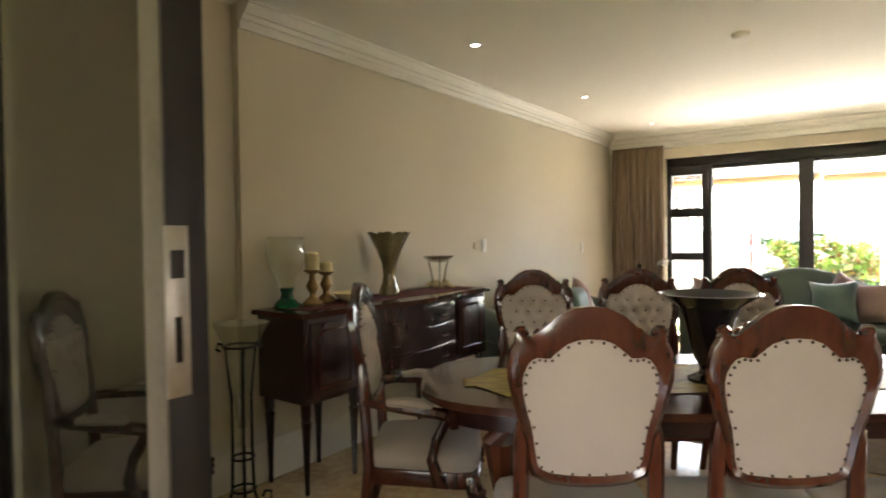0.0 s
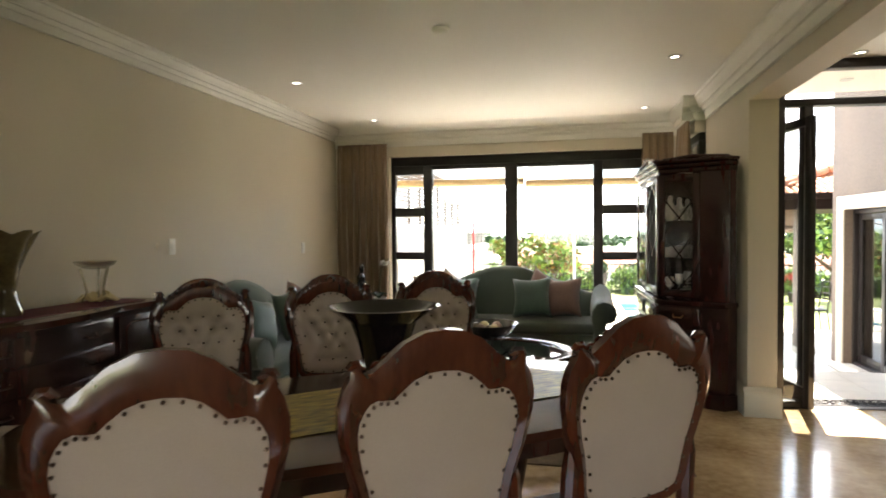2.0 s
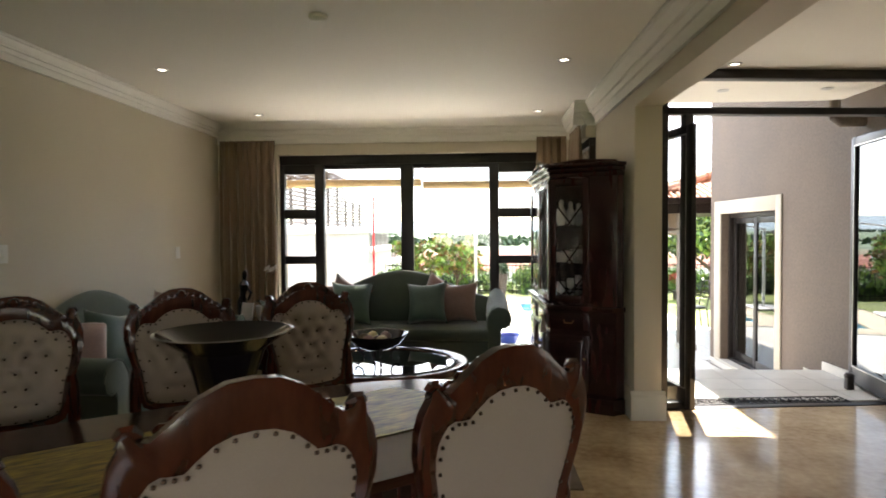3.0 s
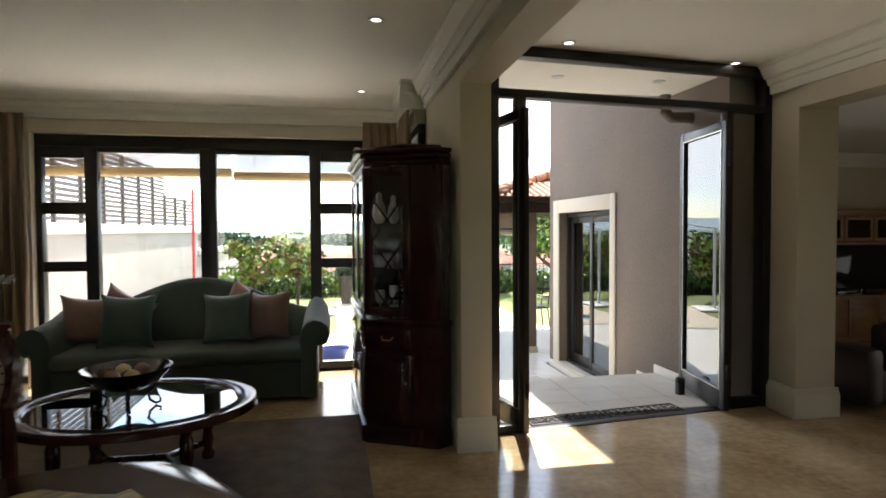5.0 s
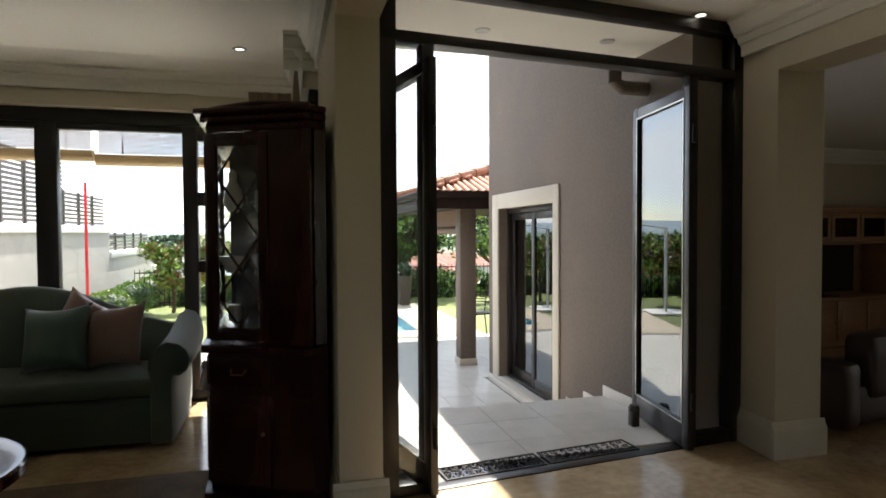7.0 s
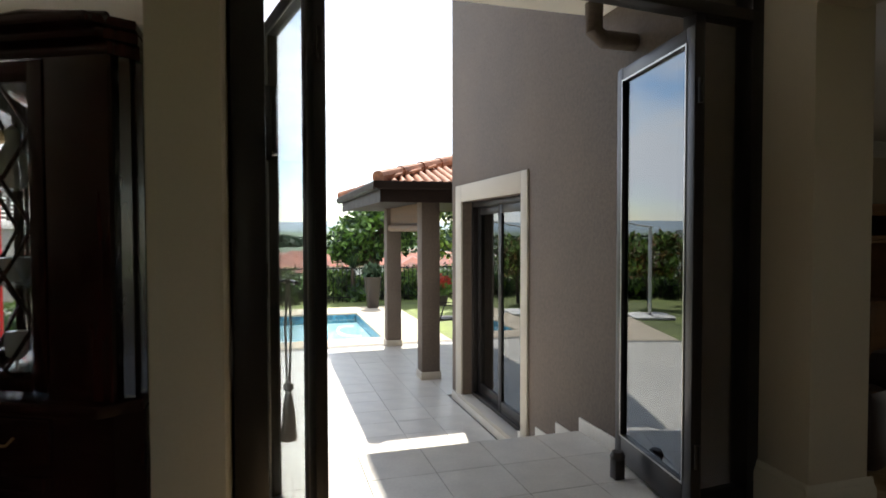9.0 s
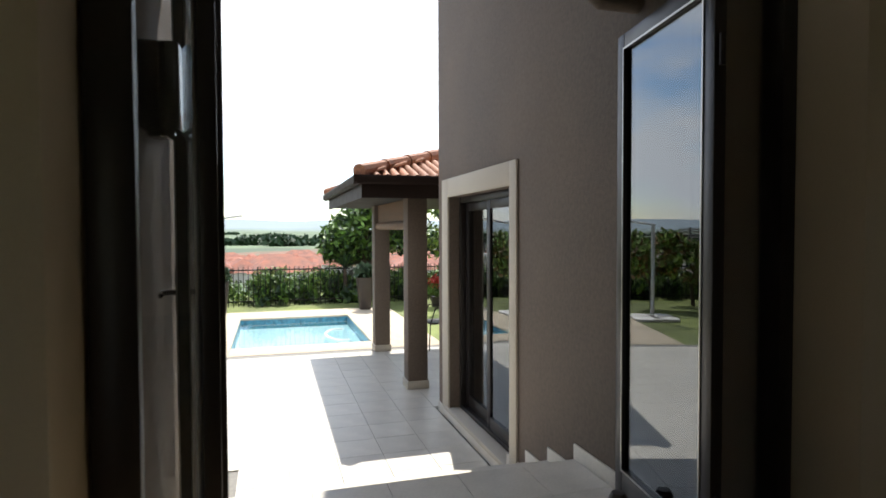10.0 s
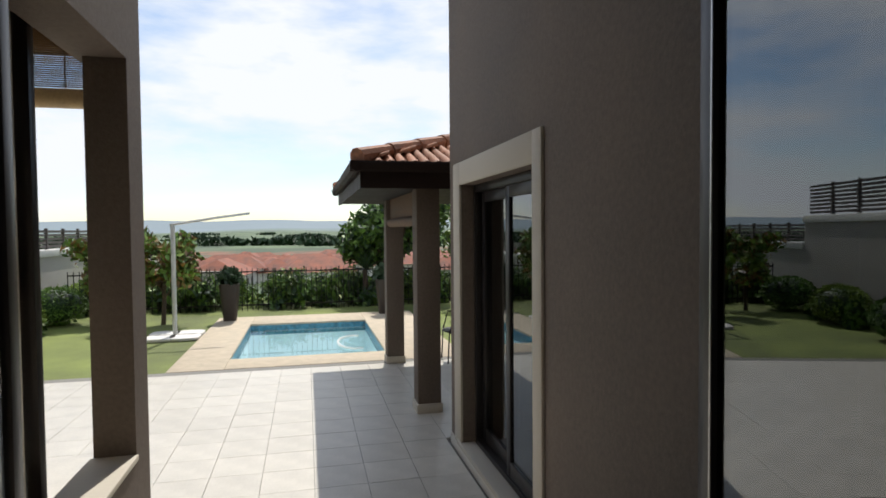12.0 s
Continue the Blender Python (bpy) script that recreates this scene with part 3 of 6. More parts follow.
lathe(bm, [(0.038, 0.105), (0.042, 0.12), (0.03, 0.145), (0.001, 0.15)], 12, (4.67, 7.2, 0))
tagged(part("door_stop", bm, M_BROWNPOT), label="small brown door stop standing on the landing tiles", category="door stop")

# fluorescent light seen through the transom
bm = bmesh.new()
tube(bm, [(4.60, 7.35, 2.60), (4.60, 7.35, 2.45), (4.66, 7.35, 2.41), (4.86, 7.35, 2.41)], 0.05, 14)
tagged(part("wall_pipe", bm, M_PLASTER), label="painted elbow pipe high on the taupe wall", category="pipe")

bm = bmesh.new()
box(bm, (2.781, 6.95, 1.66), (2.90, 7.09, 1.94), 0.008)
box(bm, (2.80, 6.97, 1.64), (2.88, 7.07, 1.66), 0.003)
tagged(part("wall_lamp", bm, M_BLACK), label="dark box-shaped outdoor lamp on the jamb beside the open doors", category="wall lamp")

# floor grilles
for k, x in enumerate((3.15, 3.81)):
    g = thing("floor_grille", (x, door_line(x, 0.07), -0.012), DA, label="black cast iron scroll floor grille set before the doors", category="grille", group="floor grilles")
    boxes("rim", M_IRON, [((0, 0, 0), (0.64, 0.012, 0.016)), ((0, 0.168, 0), (0.64, 0.18, 0.016)), ((0, 0.012, 0), (0.012, 0.168, 0.016)), ((0.628, 0.012, 0), (0.64, 0.168, 0.016))], g)
    boxes("tray", M_BLACK, [((0.012, 0.012, 0.0), (0.628, 0.168, 0.004))], g)
    bm = bmesh.new()
    rnd = random.Random(4)
    for i in range(10):
        for j in range(3):
            cx, cy, r = 0.045 + i * 0.061, 0.036 + j * 0.054, 0.026
            a0 = rnd.random() * 6.28
            tube(bm, [(cx + r * (1 - 0.1 * s) * math.cos(a0 + s * 0.9), cy + r * (1 - 0.1 * s) * math.sin(a0 + s * 0.9), 0.011) for s in range(8)], 0.0045, 4)
    part("scrollwork", bm, M_IRON, g, kind="stuff")

# near glass door with its lock
nd = thing("glass_door", (0.325, 1.35, 0.01), 90, label="open dark aluminium glazed door with a steel lock plate", category="door")
boxes("frame", M_FRAME, [((-0.012, 0.0, 0), (0.050, 0.07, 2.3)), ((-0.024, 0.72, 0), (0.024, 0.78, 2.3)), ((-0.024, 0.07, 2.22), (0.024, 0.72, 2.3)), ((-0.024, 0.07, 0), (0.024, 0.72, 0.14))], nd, 0.003)
boxes("stile_cover", M_DULLSTEEL, [((-0.016, 0.004, 0.02), (-0.0125, 0.06, 2.29))], nd, 0.001)
boxes("pane", M_DARKGLASS, [((-0.004, 0.07, 0.14), (0.004, 0.72, 2.22))], nd)
lp = boxes("lock_plate", M_STEEL, [((-0.018, -0.003, 1.155), (0.018, 0.0, 1.40))], nd, 0.001)
boxes("latch_hole", M_BLACK, [((-0.010, -0.0045, 1.325), (0.010, -0.003, 1.365)), ((-0.005, -0.0045, 1.205), (0.005, -0.003, 1.27))], lp)

# ---- dining room ----
BACK_OUT = [(0, 1.19), (0.045, 1.186), (0.09, 1.165), (0.13, 1.13), (0.162, 1.105), (0.18, 1.108), (0.192, 1.122), (0.205, 1.115), (0.208, 1.095), (0.222, 1.07), (0.232, 1.03), (0.232, 0.98), (0.220, 0.92), (0.200, 0.85),
            (0.186, 0.79), (0.178, 0.73), (0.165, 0.69), (0.12, 0.668), (0.06, 0.658), (0, 0.656)]
BACK_IN = [(0, 1.098), (0.035, 1.095), (0.066, 1.083), (0.094, 1.060), (0.112, 1.043), (0.132, 1.043), (0.148, 1.045), (0.164, 1.038), (0.176, 1.022), (0.186, 1.00), (0.190, 0.975), (0.188, 0.94), (0.178, 0.89), (0.164, 0.84),
           (0.156, 0.79), (0.151, 0.745), (0.142, 0.715), (0.11, 0.700), (0.05, 0.693), (0, 0.691)]


def mirrored(half):
    return half + [(-x, z) for x, z in half[-2:0:-1]]


def chair_back(ch, arms=False):
    lean = lambda z: -0.20 - 0.13 * (z - 0.66)
    out, inn = mirrored(BACK_OUT), mirrored(BACK_IN)
    bm = bmesh.new()
    n = len(out)
    mid = [((a[0] + b[0]) / 2, (a[1] + b[1]) / 2) for a, b in zip(out, inn)]
    loops = []
    for loop, dy in ((out, -0.012), (mid, -0.026), (inn, -0.016), (inn, 0.012), (mid, 0.026), (out, 0.014)):
        loops.append([bm.verts.new((x, lean(z) + dy, z)) for x, z in loop])
    for a, b in zip(loops, loops[1:] + loops[:1]):
        for k in range(n):
            bm.faces.new((a[k], a[(k + 1) % n], b[(k + 1) % n], b[k]))
    part("back_frame", bm, M_CHAIRWOOD, ch, smooth=50)
    # upholstered panel: flat behind, buttoned in front
    rings = 13
    buttons = [(bx * 0.068 + (0.034 if r % 2 else 0), 0.76 + r * 0.062) for r in range(5) for bx in (-2, -1, 0, 1, 2)]
    buttons = [b for b in buttons if abs(b[0]) < (0.10 if b[1] < 0.85 else 0.15) and b[1] < 1.03]
    for front in (True, False):
        bm = bmesh.new()
        cz = 0.90
        c = []
        steps = rings if front else 3
        for r in range(steps + 1):
            f = 1 - r / (steps + 0.0001) * 0.999 if r < steps else 0.0
            if f == 0.0:
                c.append([bm.verts.new((0, lean(cz) + (0.040 if front else -0.022), cz))])
                continue
            ring = []
            for x, z in inn:
                px, pz = x * f, cz + (z - cz) * f
                if front:
                    d = 0.012 + 0.028 * (1 - f ** 4)
                    for bx, bz in buttons:
                        q = (px - bx) ** 2 + (pz - bz) ** 2
                        d -= 0.034 * math.exp(-q / 0.00042)
                else:
                    d = -0.014 - 0.008 * (1 - f ** 3)
                ring.append(bm.verts.new((px, lean(pz) + d, pz)))
            c.append(ring)
        for a, b in zip(c, c[1:]):
            for k in range(n):
                if len(b) == 1:
                    bm.faces.new((a[k], a[(k + 1) % n], b[0]))
                else:
                    bm.faces.new((a[k], a[(k + 1) % n], b[(k + 1) % n], b[k]))
        part("backrest" if front else "back_panel", bm, M_CREAM, ch, smooth=70, label="" if front else "plain cream fabric back panel")
    bm = bmesh.new()
    for k in range(0, n):
        for s in (0.0, ):
            x, z = inn[k]
            f = 0.965
            px, pz = x * f, 0.90 + (z - 0.90) * f
            for dy in (-0.023, 0.018):
                bmesh.ops.create_icosphere(bm, subdivisions=1, radius=0.0052, matrix=Matrix.Translation((px, lean(pz) + dy, pz)))
    for bx, bz in buttons:
        bmesh.ops.create_icosphere(bm, subdivisions=1, radius=0.006, matrix=Matrix.Translation((bx, lean(bz) + 0.017, bz)))
    part("nail_trim", bm, M_STUD, ch, kind="stuff")
    # carved crest
    bm = bmesh.new()
    for s in (-1, 1):
        for k in range(7):
            a = k / 6
            x, z = s * (0.015 + 0.15 * a), 1.165 - 0.075 * a ** 1.6
            tube(bm, [(x + 0.013 * math.cos(u), lean(z) + 0.026, z + 0.011 * math.sin(u)) for u in (0, 1, 2, 3, 4, 5)], 0.0055, 5)
        tube(bm, [(s * (0.192 + 0.012 * math.cos(u)), lean(1.11) + 0.005, 1.112 + 0.012 * math.sin(u)) for u in (0, 1, 2, 3, 4, 5, 6)], 0.013, 6)
    lathe(bm, [(0.001, 0), (0.02, 0.006), (0.026, 0.02), (0.016, 0.034), (0.001, 0.04)], 10, (0, lean(1.15) + 0.02, 1.145))
    part("crest", bm, M_CHAIRWOOD, ch, kind="stuff")


def make_chair(name, label, arms=False, group="chairs round the dining table"):
    """Front along +y, origin on the floor below the seat's middle."""
    ch = thing(name, (0, 0, 0), label=label, category="chair", group=group)
    chair_back(ch)
    sw = [(-0.255, 0.25), (-0.20, 0.275), (0, 0.285), (0.20, 0.275), (0.255, 0.25), (0.265, 0.18), (0.215, -0.15), (0.19, -0.20), (-0.19, -0.20), (-0.215, -0.15), (-0.265, 0.18)]
    bm = bmesh.new()
    slab(bm, sw, 0.355, 0.425, 0.008)
    part("seat_rail", bm, M_CHAIRWOOD, ch)
    bm = bmesh.new()
    n = len(sw)
    rows = [(0.97, 0.426), (1.0, 0.445), (0.99, 0.475), (0.93, 0.498), (0.6, 0.512)]
    rr = [[bm.verts.new((x * f, 0.03 + (y - 0.03) * f, z)) for x, y in sw] for f, z in rows]
    for a, b in zip(rr, rr[1:]):
        for k in range(n):
            bm.faces.new((a[k], a[(k + 1) % n], b[(k + 1) % n], b[k]))
    bm.faces.new(rr[-1])
    bm.faces.new(rr[0][::-1])
    part("seat", bm, M_CREAM, ch, smooth=60)
    for s in (-1, 1):
        bm = bmesh.new()
        tube(bm, [(s * 0.232, 0.235, 0.40), (s * 0.25, 0.262, 0.33), (s * 0.245, 0.262, 0.24), (s * 0.225, 0.24, 0.13), (s * 0.222, 0.242, 0.05), (s * 0.236, 0.262, 0.0)],
             [0.036, 0.037, 0.027, 0.018, 0.015, 0.022], 8)
        for u in range(3):
            tube(bm, [(s * 0.25 + 0.008 * math.cos(a), 0.296, 0.345 - u * 0.03 + 0.009 * math.sin(a)) for a in (0, 1.5, 3, 4.5, 6)], 0.006, 5)
        part("front_leg", bm, M_CHAIRWOOD, ch)
        bm = bmesh.new()
        tube(bm, [(s * 0.186, -0.215, 0.86), (s * 0.192, -0.215, 0.80), (s * 0.195, -0.20, 0.60), (s * 0.195, -0.19, 0.42), (s * 0.198, -0.215, 0.22), (s * 0.205, -0.27, 0.0)],
             [0.018, 0.024, 0.024, 0.026, 0.022, 0.019], 8)
        part("rear_leg", bm, M_CHAIRWOOD, ch)
        if arms:
            bm = bmesh.new()
            tube(bm, [(s * 0.195, -0.215, 0.70), (s * 0.235, -0.12, 0.695), (s * 0.262, 0.0, 0.685), (s * 0.268, 0.10, 0.675), (s * 0.262, 0.17, 0.655), (s * 0.262, 0.175, 0.61)],
                 [0.020, 0.022, 0.024, 0.026, 0.028, 0.02], 8)
            part("armrest", bm, M_CHAIRWOOD, ch)
            bm = bmesh.new()
            tube(bm, [(s * 0.262, 0.155, 0.66), (s * 0.262, 0.10, 0.56), (s * 0.262, 0.08, 0.48), (s * 0.258, 0.11, 0.38)], [0.02, 0.022, 0.024, 0.03], 8)
            part("arm_post", bm, M_CHAIRWOOD, ch)
            bm = bmesh.new()
            tube(bm, [(s * 0.242, -0.10, 0.708), (s * 0.258, -0.03, 0.716), (s * 0.264, 0.05, 0.708), (s * 0.266, 0.085, 0.695)], [0.022, 0.03, 0.03, 0.018], 8, 0.75)
            part("arm_pad", bm, M_CREAM, ch)
    return ch


TA = 33.0
TC = Vector((0.49, 3.565, 0))
TU = Vector((math.cos(radians(TA)), math.sin(radians(TA)), 0))
TV = Vector((-TU.y, TU.x, 0))
first = make_chair("dining_chair", "carved mahogany dining chair with buttoned cream upholstery and bronze studs")
LB = "carved mahogany dining chair with buttoned cream upholstery and bronze studs"
# the back of a chair stands 0.2 m behind its seat's middle
spots = [(-0.60, -1, 0.0), (-0.04, -1, 0.0), (0.50, -1, 2.0), (-0.58, 1, 0.0), (0.03, 1, 0.0), (0.60, 1, -2.0)]
for k, (u, side, extra) in enumerate(spots):
    p = TC + TU * u + TV * side * 0.66
    turn = TA + (0 if side < 0 else 180) + extra
    m = pose(p.x, p.y, 0, 0, 0, turn)
    if k == 0:
        first.matrix_basis = m
    else:
        copy_thing(first, m)
ac = make_chair("dining_armchair", "carved mahogany armchair with buttoned cream upholstery at the table's head", True)
p = TC - TU * 1.22
ac.matrix_basis = pose(p.x, p.y + 0.06, 0, 0, 0, TA - 90)
a2 = copy_thing(ac, pose(-1.42, 2.10, 0, 0, 0, -42))
tagged(a2, label="carved mahogany armchair with cream upholstery standing against the wall")

tb = thing("dining_table", (TC.x, TC.y, 0), TA, label="polished dark mahogany dining table with rounded ends and turned legs", category="table")


def superoval(a, b, p, n=64):
    return [(a * math.copysign(abs(math.cos(2 * math.pi * k / n)) ** p, math.cos(2 * math.pi * k / n)), b * math.copysign(abs(math.sin(2 * math.pi * k / n)) ** p, math.sin(2 * math.pi * k / n))) for k in range(n)]


M_TABLETOP = material("polished_mahogany", (0.055, 0.018, 0.010), 0.14, spec=0.35, spot=0.25, scale=3, fine=30, coat=0.1, stretch=(0.15, 1, 1))
bm = bmesh.new()
slab(bm, superoval(1.16, 0.52, 0.62), 0.735, 0.765, 0.008)
part("tabletop", bm, M_TABLETOP, tb)
bm = bmesh.new()
slab(bm, superoval(1.08, 0.45, 0.55), 0.655, 0.735, 0.004)
part("apron", bm, M_MAHOG, tb)
for sx in (-1, 1):
    for sy in (-1, 1):
        bm = bmesh.new()
        tube(bm, [(sx * 0.80, sy * 0.30, 0.70), (sx * 0.84, sy * 0.33, 0.60), (sx * 0.82, sy * 0.31, 0.42), (sx * 0.77, sy * 0.28, 0.20), (sx * 0.78, sy * 0.29, 0.06), (sx * 0.82, sy * 0.32, 0.0)], [0.06, 0.065, 0.045, 0.03, 0.026, 0.04], 10)
        part("leg", bm, M_CHAIRWOOD, tb)

run = thing("table_runner", (TC.x, TC.y, 0.766), TA + 5, label="gold and olive patterned silk runner on the dining table", category="runner")
bm = bmesh.new()
nx, ny = 50, 10
grid = []
for i in range(nx + 1):
    x = -0.98 + 1.96 * i / nx
    w = 0.25 * min(1.0, max(0.3, (0.98 - abs(x)) / 0.16))
    grid.append([bm.verts.new((x, w * (2 * j / ny - 1), 0.003 + 0.0035 * noise.noise((x * 7, j * 0.7, 1)))) for j in range(ny + 1)])
for i in range(nx):
    for j in range(ny):
        bm.faces.new((grid[i][j], grid[i + 1][j], grid[i + 1][j + 1], grid[i][j + 1]))
part("cloth", bm, M_RUNNER, run, smooth=80)

bowl = thing("pedestal_bowl", (0.575, 3.53, 0.772), label="large black pedestal bowl with a wide rim on the table runner", category="bowl")
bm = bmesh.new()
lathe(bm, [(0.001, 0), (0.085, 0), (0.085, 0.012), (0.045, 0.03), (0.035, 0.05), (0.055, 0.09), (0.075, 0.16), (0.095, 0.24), (0.12, 0.31), (0.196, 0.362), (0.206, 0.366), (0.194, 0.368), (0.13, 0.33), (0.08, 0.28), (0.001, 0.26)], 36)
part("body", bm, M_BLACK, bowl)

# ---- sideboard ----
sb = thing("sideboard", (-1.50, 3.86, 0), label="dark red mahogany bow-front sideboard on tapered legs against the wall", category="sideboard")


def front_curve(y):
    """x of the front against the wall side, y from -0.92 to 0.92: hollow ends and a bowed middle."""
    return 0.20 + 0.085 * max(0.0, math.cos(y / 0.50 * math.pi / 2)) if abs(y) < 0.5 else 0.20 + 0.0


ys = [-0.90 + 1.8 * k / 36 for k in range(37)]
bm = bmesh.new()
slab(bm, [(-0.19, -0.90)] + [(front_curve(y), y) for y in ys] + [(-0.19, 0.90)], 0.50, 0.965, 0.003)
part("body", bm, M_MAHOG, sb)
bm = bmesh.new()
slab(bm, [(-0.205, -0.93)] + [(front_curve(y) + 0.03, y * 1.033) for y in ys] + [(-0.205, 0.93)], 0.965, 0.995, 0.006)
part("top", bm, M_TABLETOP, sb)
for k, (y0, y1) in enumerate(((-0.86, -0.52), (0.52, 0.86))):
    d = boxes("door", M_MAHOG, [((0.20, y0, 0.53), (0.214, y1, 0.93))], sb, 0.004)
    bm = bmesh.new()
    pts = [(0.216, y0 + 0.05, 0.58), (0.216, y1 - 0.05, 0.58), (0.216, y1 - 0.05, 0.86), (0.216, y1 - 0.09, 0.89), (0.216, y0 + 0.09, 0.89), (0.216, y0 + 0.05, 0.86), (0.216, y0 + 0.05, 0.58)]
    for a, b in zip(pts, pts[1:]):
        tube(bm, [a, b], 0.006, 6)
    part("moulding", bm, M_TABLETOP, d)
for k in range(3):
    z0 = 0.53 + k * 0.14
    bm = bmesh.new()
    yy = [-0.46 + 0.92 * i / 16 for i in range(17)]
    slab(bm, [(front_curve(y) - 0.01, y) for y in yy] + [(front_curve(y) + 0.012, y) for y in reversed(yy)], z0, z0 + 0.125, 0.003)
    dr_ = part("drawer", bm, M_MAHOG, sb)
    for s in (-1, 1):
        bm = bmesh.new()
        tube(bm, [(front_curve(0.25) + 0.012, s * 0.25 - 0.04, z0 + 0.075), (front_curve(0.25) + 0.035, s * 0.25 - 0.03, z0 + 0.055), (front_curve(0.25) + 0.035, s * 0.25 + 0.03, z0 + 0.055), (front_curve(0.25) + 0.012, s * 0.25 + 0.04, z0 + 0.075)], 0.005, 6)
        part("handle", bm, M_STUD, dr_)
for x in (-0.15, 0.16):
    for y in (-0.86, -0.50, 0.50, 0.86):
        bm = bmesh.new()
        lathe(bm, [(0.012, 0), (0.016, 0.02), (0.013, 0.04), (0.024, 0.34), (0.03, 0.40), (0.022, 0.41), (0.03, 0.43), (0.03, 0.50)], 10, (x, y, 0))
        part("leg", bm, M_MAHOG, sb)
ry = thing("sideboard_runner", (-1.50, 3.86, 0.996), label="dark red fringed cloth lying on the sideboard", category="runner")
M_WINE = material("wine_cloth", (0.10, 0.012, 0.014), 0.8, spot=0.2, scale=12, bump=0.2)
bm = bmesh.new()
slab(bm, [(-0.16, -0.82), (0.14, -0.82), (0.14, 0.82), (-0.16, 0.82)], 0, 0.004)
part("cloth", bm, M_WINE, ry)

SZ = 1.001
vs = thing("vase", (-1.54, 3.92, SZ), label="tall olive smoky glass vase with a fluted rim on the sideboard", category="vase")
bm = bmesh.new()
prof = [(0.070, 0.0), (0.072, 0.02), (0.048, 0.09), (0.042, 0.14), (0.055, 0.22), (0.085, 0.31), (0.125, 0.395), (0.14, 0.42)]
seg = 40
rings = []
for r, z in prof:
    wv = max(0, (z - 0.2) / 0.22)
    rings.append([bm.verts.new(((r + 0.018 * wv * math.cos(7 * a)) * math.cos(a), (r + 0.018 * wv * math.cos(7 * a)) * math.sin(a), z + 0.012 * wv * math.cos(7 * a))) for a in (2 * math.pi * k / seg for k in range(seg))])
for a, b in zip(rings, rings[1:]):
    for k in range(seg):
        bm.faces.new((a[k], a[(k + 1) % seg], b[(k + 1) % seg], b[k]))
bm.faces.new(rings[0][::-1])
part("body", bm, material("olive_glass", (0.15, 0.12, 0.055), 0.12, spot=0.2, coat=0.6), vs, smooth=70)

gb = thing("glass_centrepiece", (-1.55, 4.50, SZ), label="clear glass bowl holding straw and petals on a glass stand", category="bowl")
bm = bmesh.new()
for k in range(3):
    a = 2.1 * k
    tube(bm, [(0.085 * math.cos(a), 0.085 * math.sin(a), 0.0), (0.05 * math.cos(a), 0.05 * math.sin(a), 0.06), (0.065 * math.cos(a), 0.065 * math.sin(a), 0.14), (0.085 * math.cos(a), 0.085 * math.sin(a), 0.205)], 0.009, 8)
lathe(bm, [(0.001, 0.195), (0.06, 0.20), (0.105, 0.225), (0.118, 0.245), (0.112, 0.246), (0.05, 0.215), (0.001, 0.21)], 24)
part("stand", bm, M_FROST, gb)
bm = bmesh.new()
lathe(bm, [(0.001, 0.212), (0.06, 0.218), (0.10, 0.238), (0.06, 0.246), (0.001, 0.25)], 16)
part("filling", bm, M_GOLD, gb)
bm = bmesh.new()
rnd = random.Random(8)
for k in range(14):
    a = rnd.random() * 6.28
    tube(bm, [(0.02 * math.cos(a), 0.02 * math.sin(a), 0.006), (0.07 * math.cos(a), 0.07 * math.sin(a), 0.03 + 0.02 * rnd.random()), (0.12 * math.cos(a + 0.3), 0.12 * math.sin(a + 0.3), 0.008)], [0.008, 0.014, 0.005], 5)
part("shells", bm, M_WAX, gb)

for k, (y, h) in enumerate(((3.22, 0.20), (3.38, 0.18))):
    cs = thing("candlestick", (-1.52 - 0.06 * k, y, SZ), label="antique gold turned candlestick with an ivory pillar candle on the sideboard", category="candlestick", group="candlesticks")
    bm = bmesh.new()
    lathe(bm, [(0.06, 0), (0.062, 0.012), (0.045, 0.03), (0.022, 0.05), (0.018, 0.07), (0.034, 0.10), (0.036, 0.115), (0.018, 0.15), (0.016, h - 0.02), (0.05, h), (0.052, h + 0.008), (0.001, h + 0.01)], 16)
    part("stem", bm, M_GOLD, cs)
    bm = bmesh.new()
    lathe(bm, [(0.038, h + 0.008), (0.04, h + 0.02), (0.038, h + (0.10 if k == 0 else 0.06)), (0.02, h + (0.112 if k == 0 else 0.068)), (0.001, h + (0.108 if k == 0 else 0.064))], 16)
    part("candle", bm, M_WAX, cs)
ol = thing("oil_lamp", (-1.58, 3.08, SZ), label="oil lamp with a milky glass chimney and a green glass foot", category="oil lamp")
bm = bmesh.new()
lathe(bm, [(0.07, 0), (0.072, 0.02), (0.04, 0.05), (0.035, 0.08), (0.045, 0.11), (0.001, 0.112)], 16)
part("foot", bm, M_GREENGLASS, ol)
bm = bmesh.new()
lathe(bm, [(0.045, 0.112), (0.05, 0.16), (0.10, 0.24), (0.112, 0.30), (0.095, 0.38), (0.105, 0.40)], 20)
part("shade", bm, M_FROST, ol)
ds = thing("lace_dish", (-1.48, 3.50, SZ), label="cream openwork ceramic dish on the sideboard", category="dish")
bm = bmesh.new()
lathe(bm, [(0.05, 0.0), (0.09, 0.025), (0.115, 0.05), (0.12, 0.055), (0.108, 0.05), (0.06, 0.02), (0.001, 0.015)], 24)
part("body", bm, M_WAX, ds)

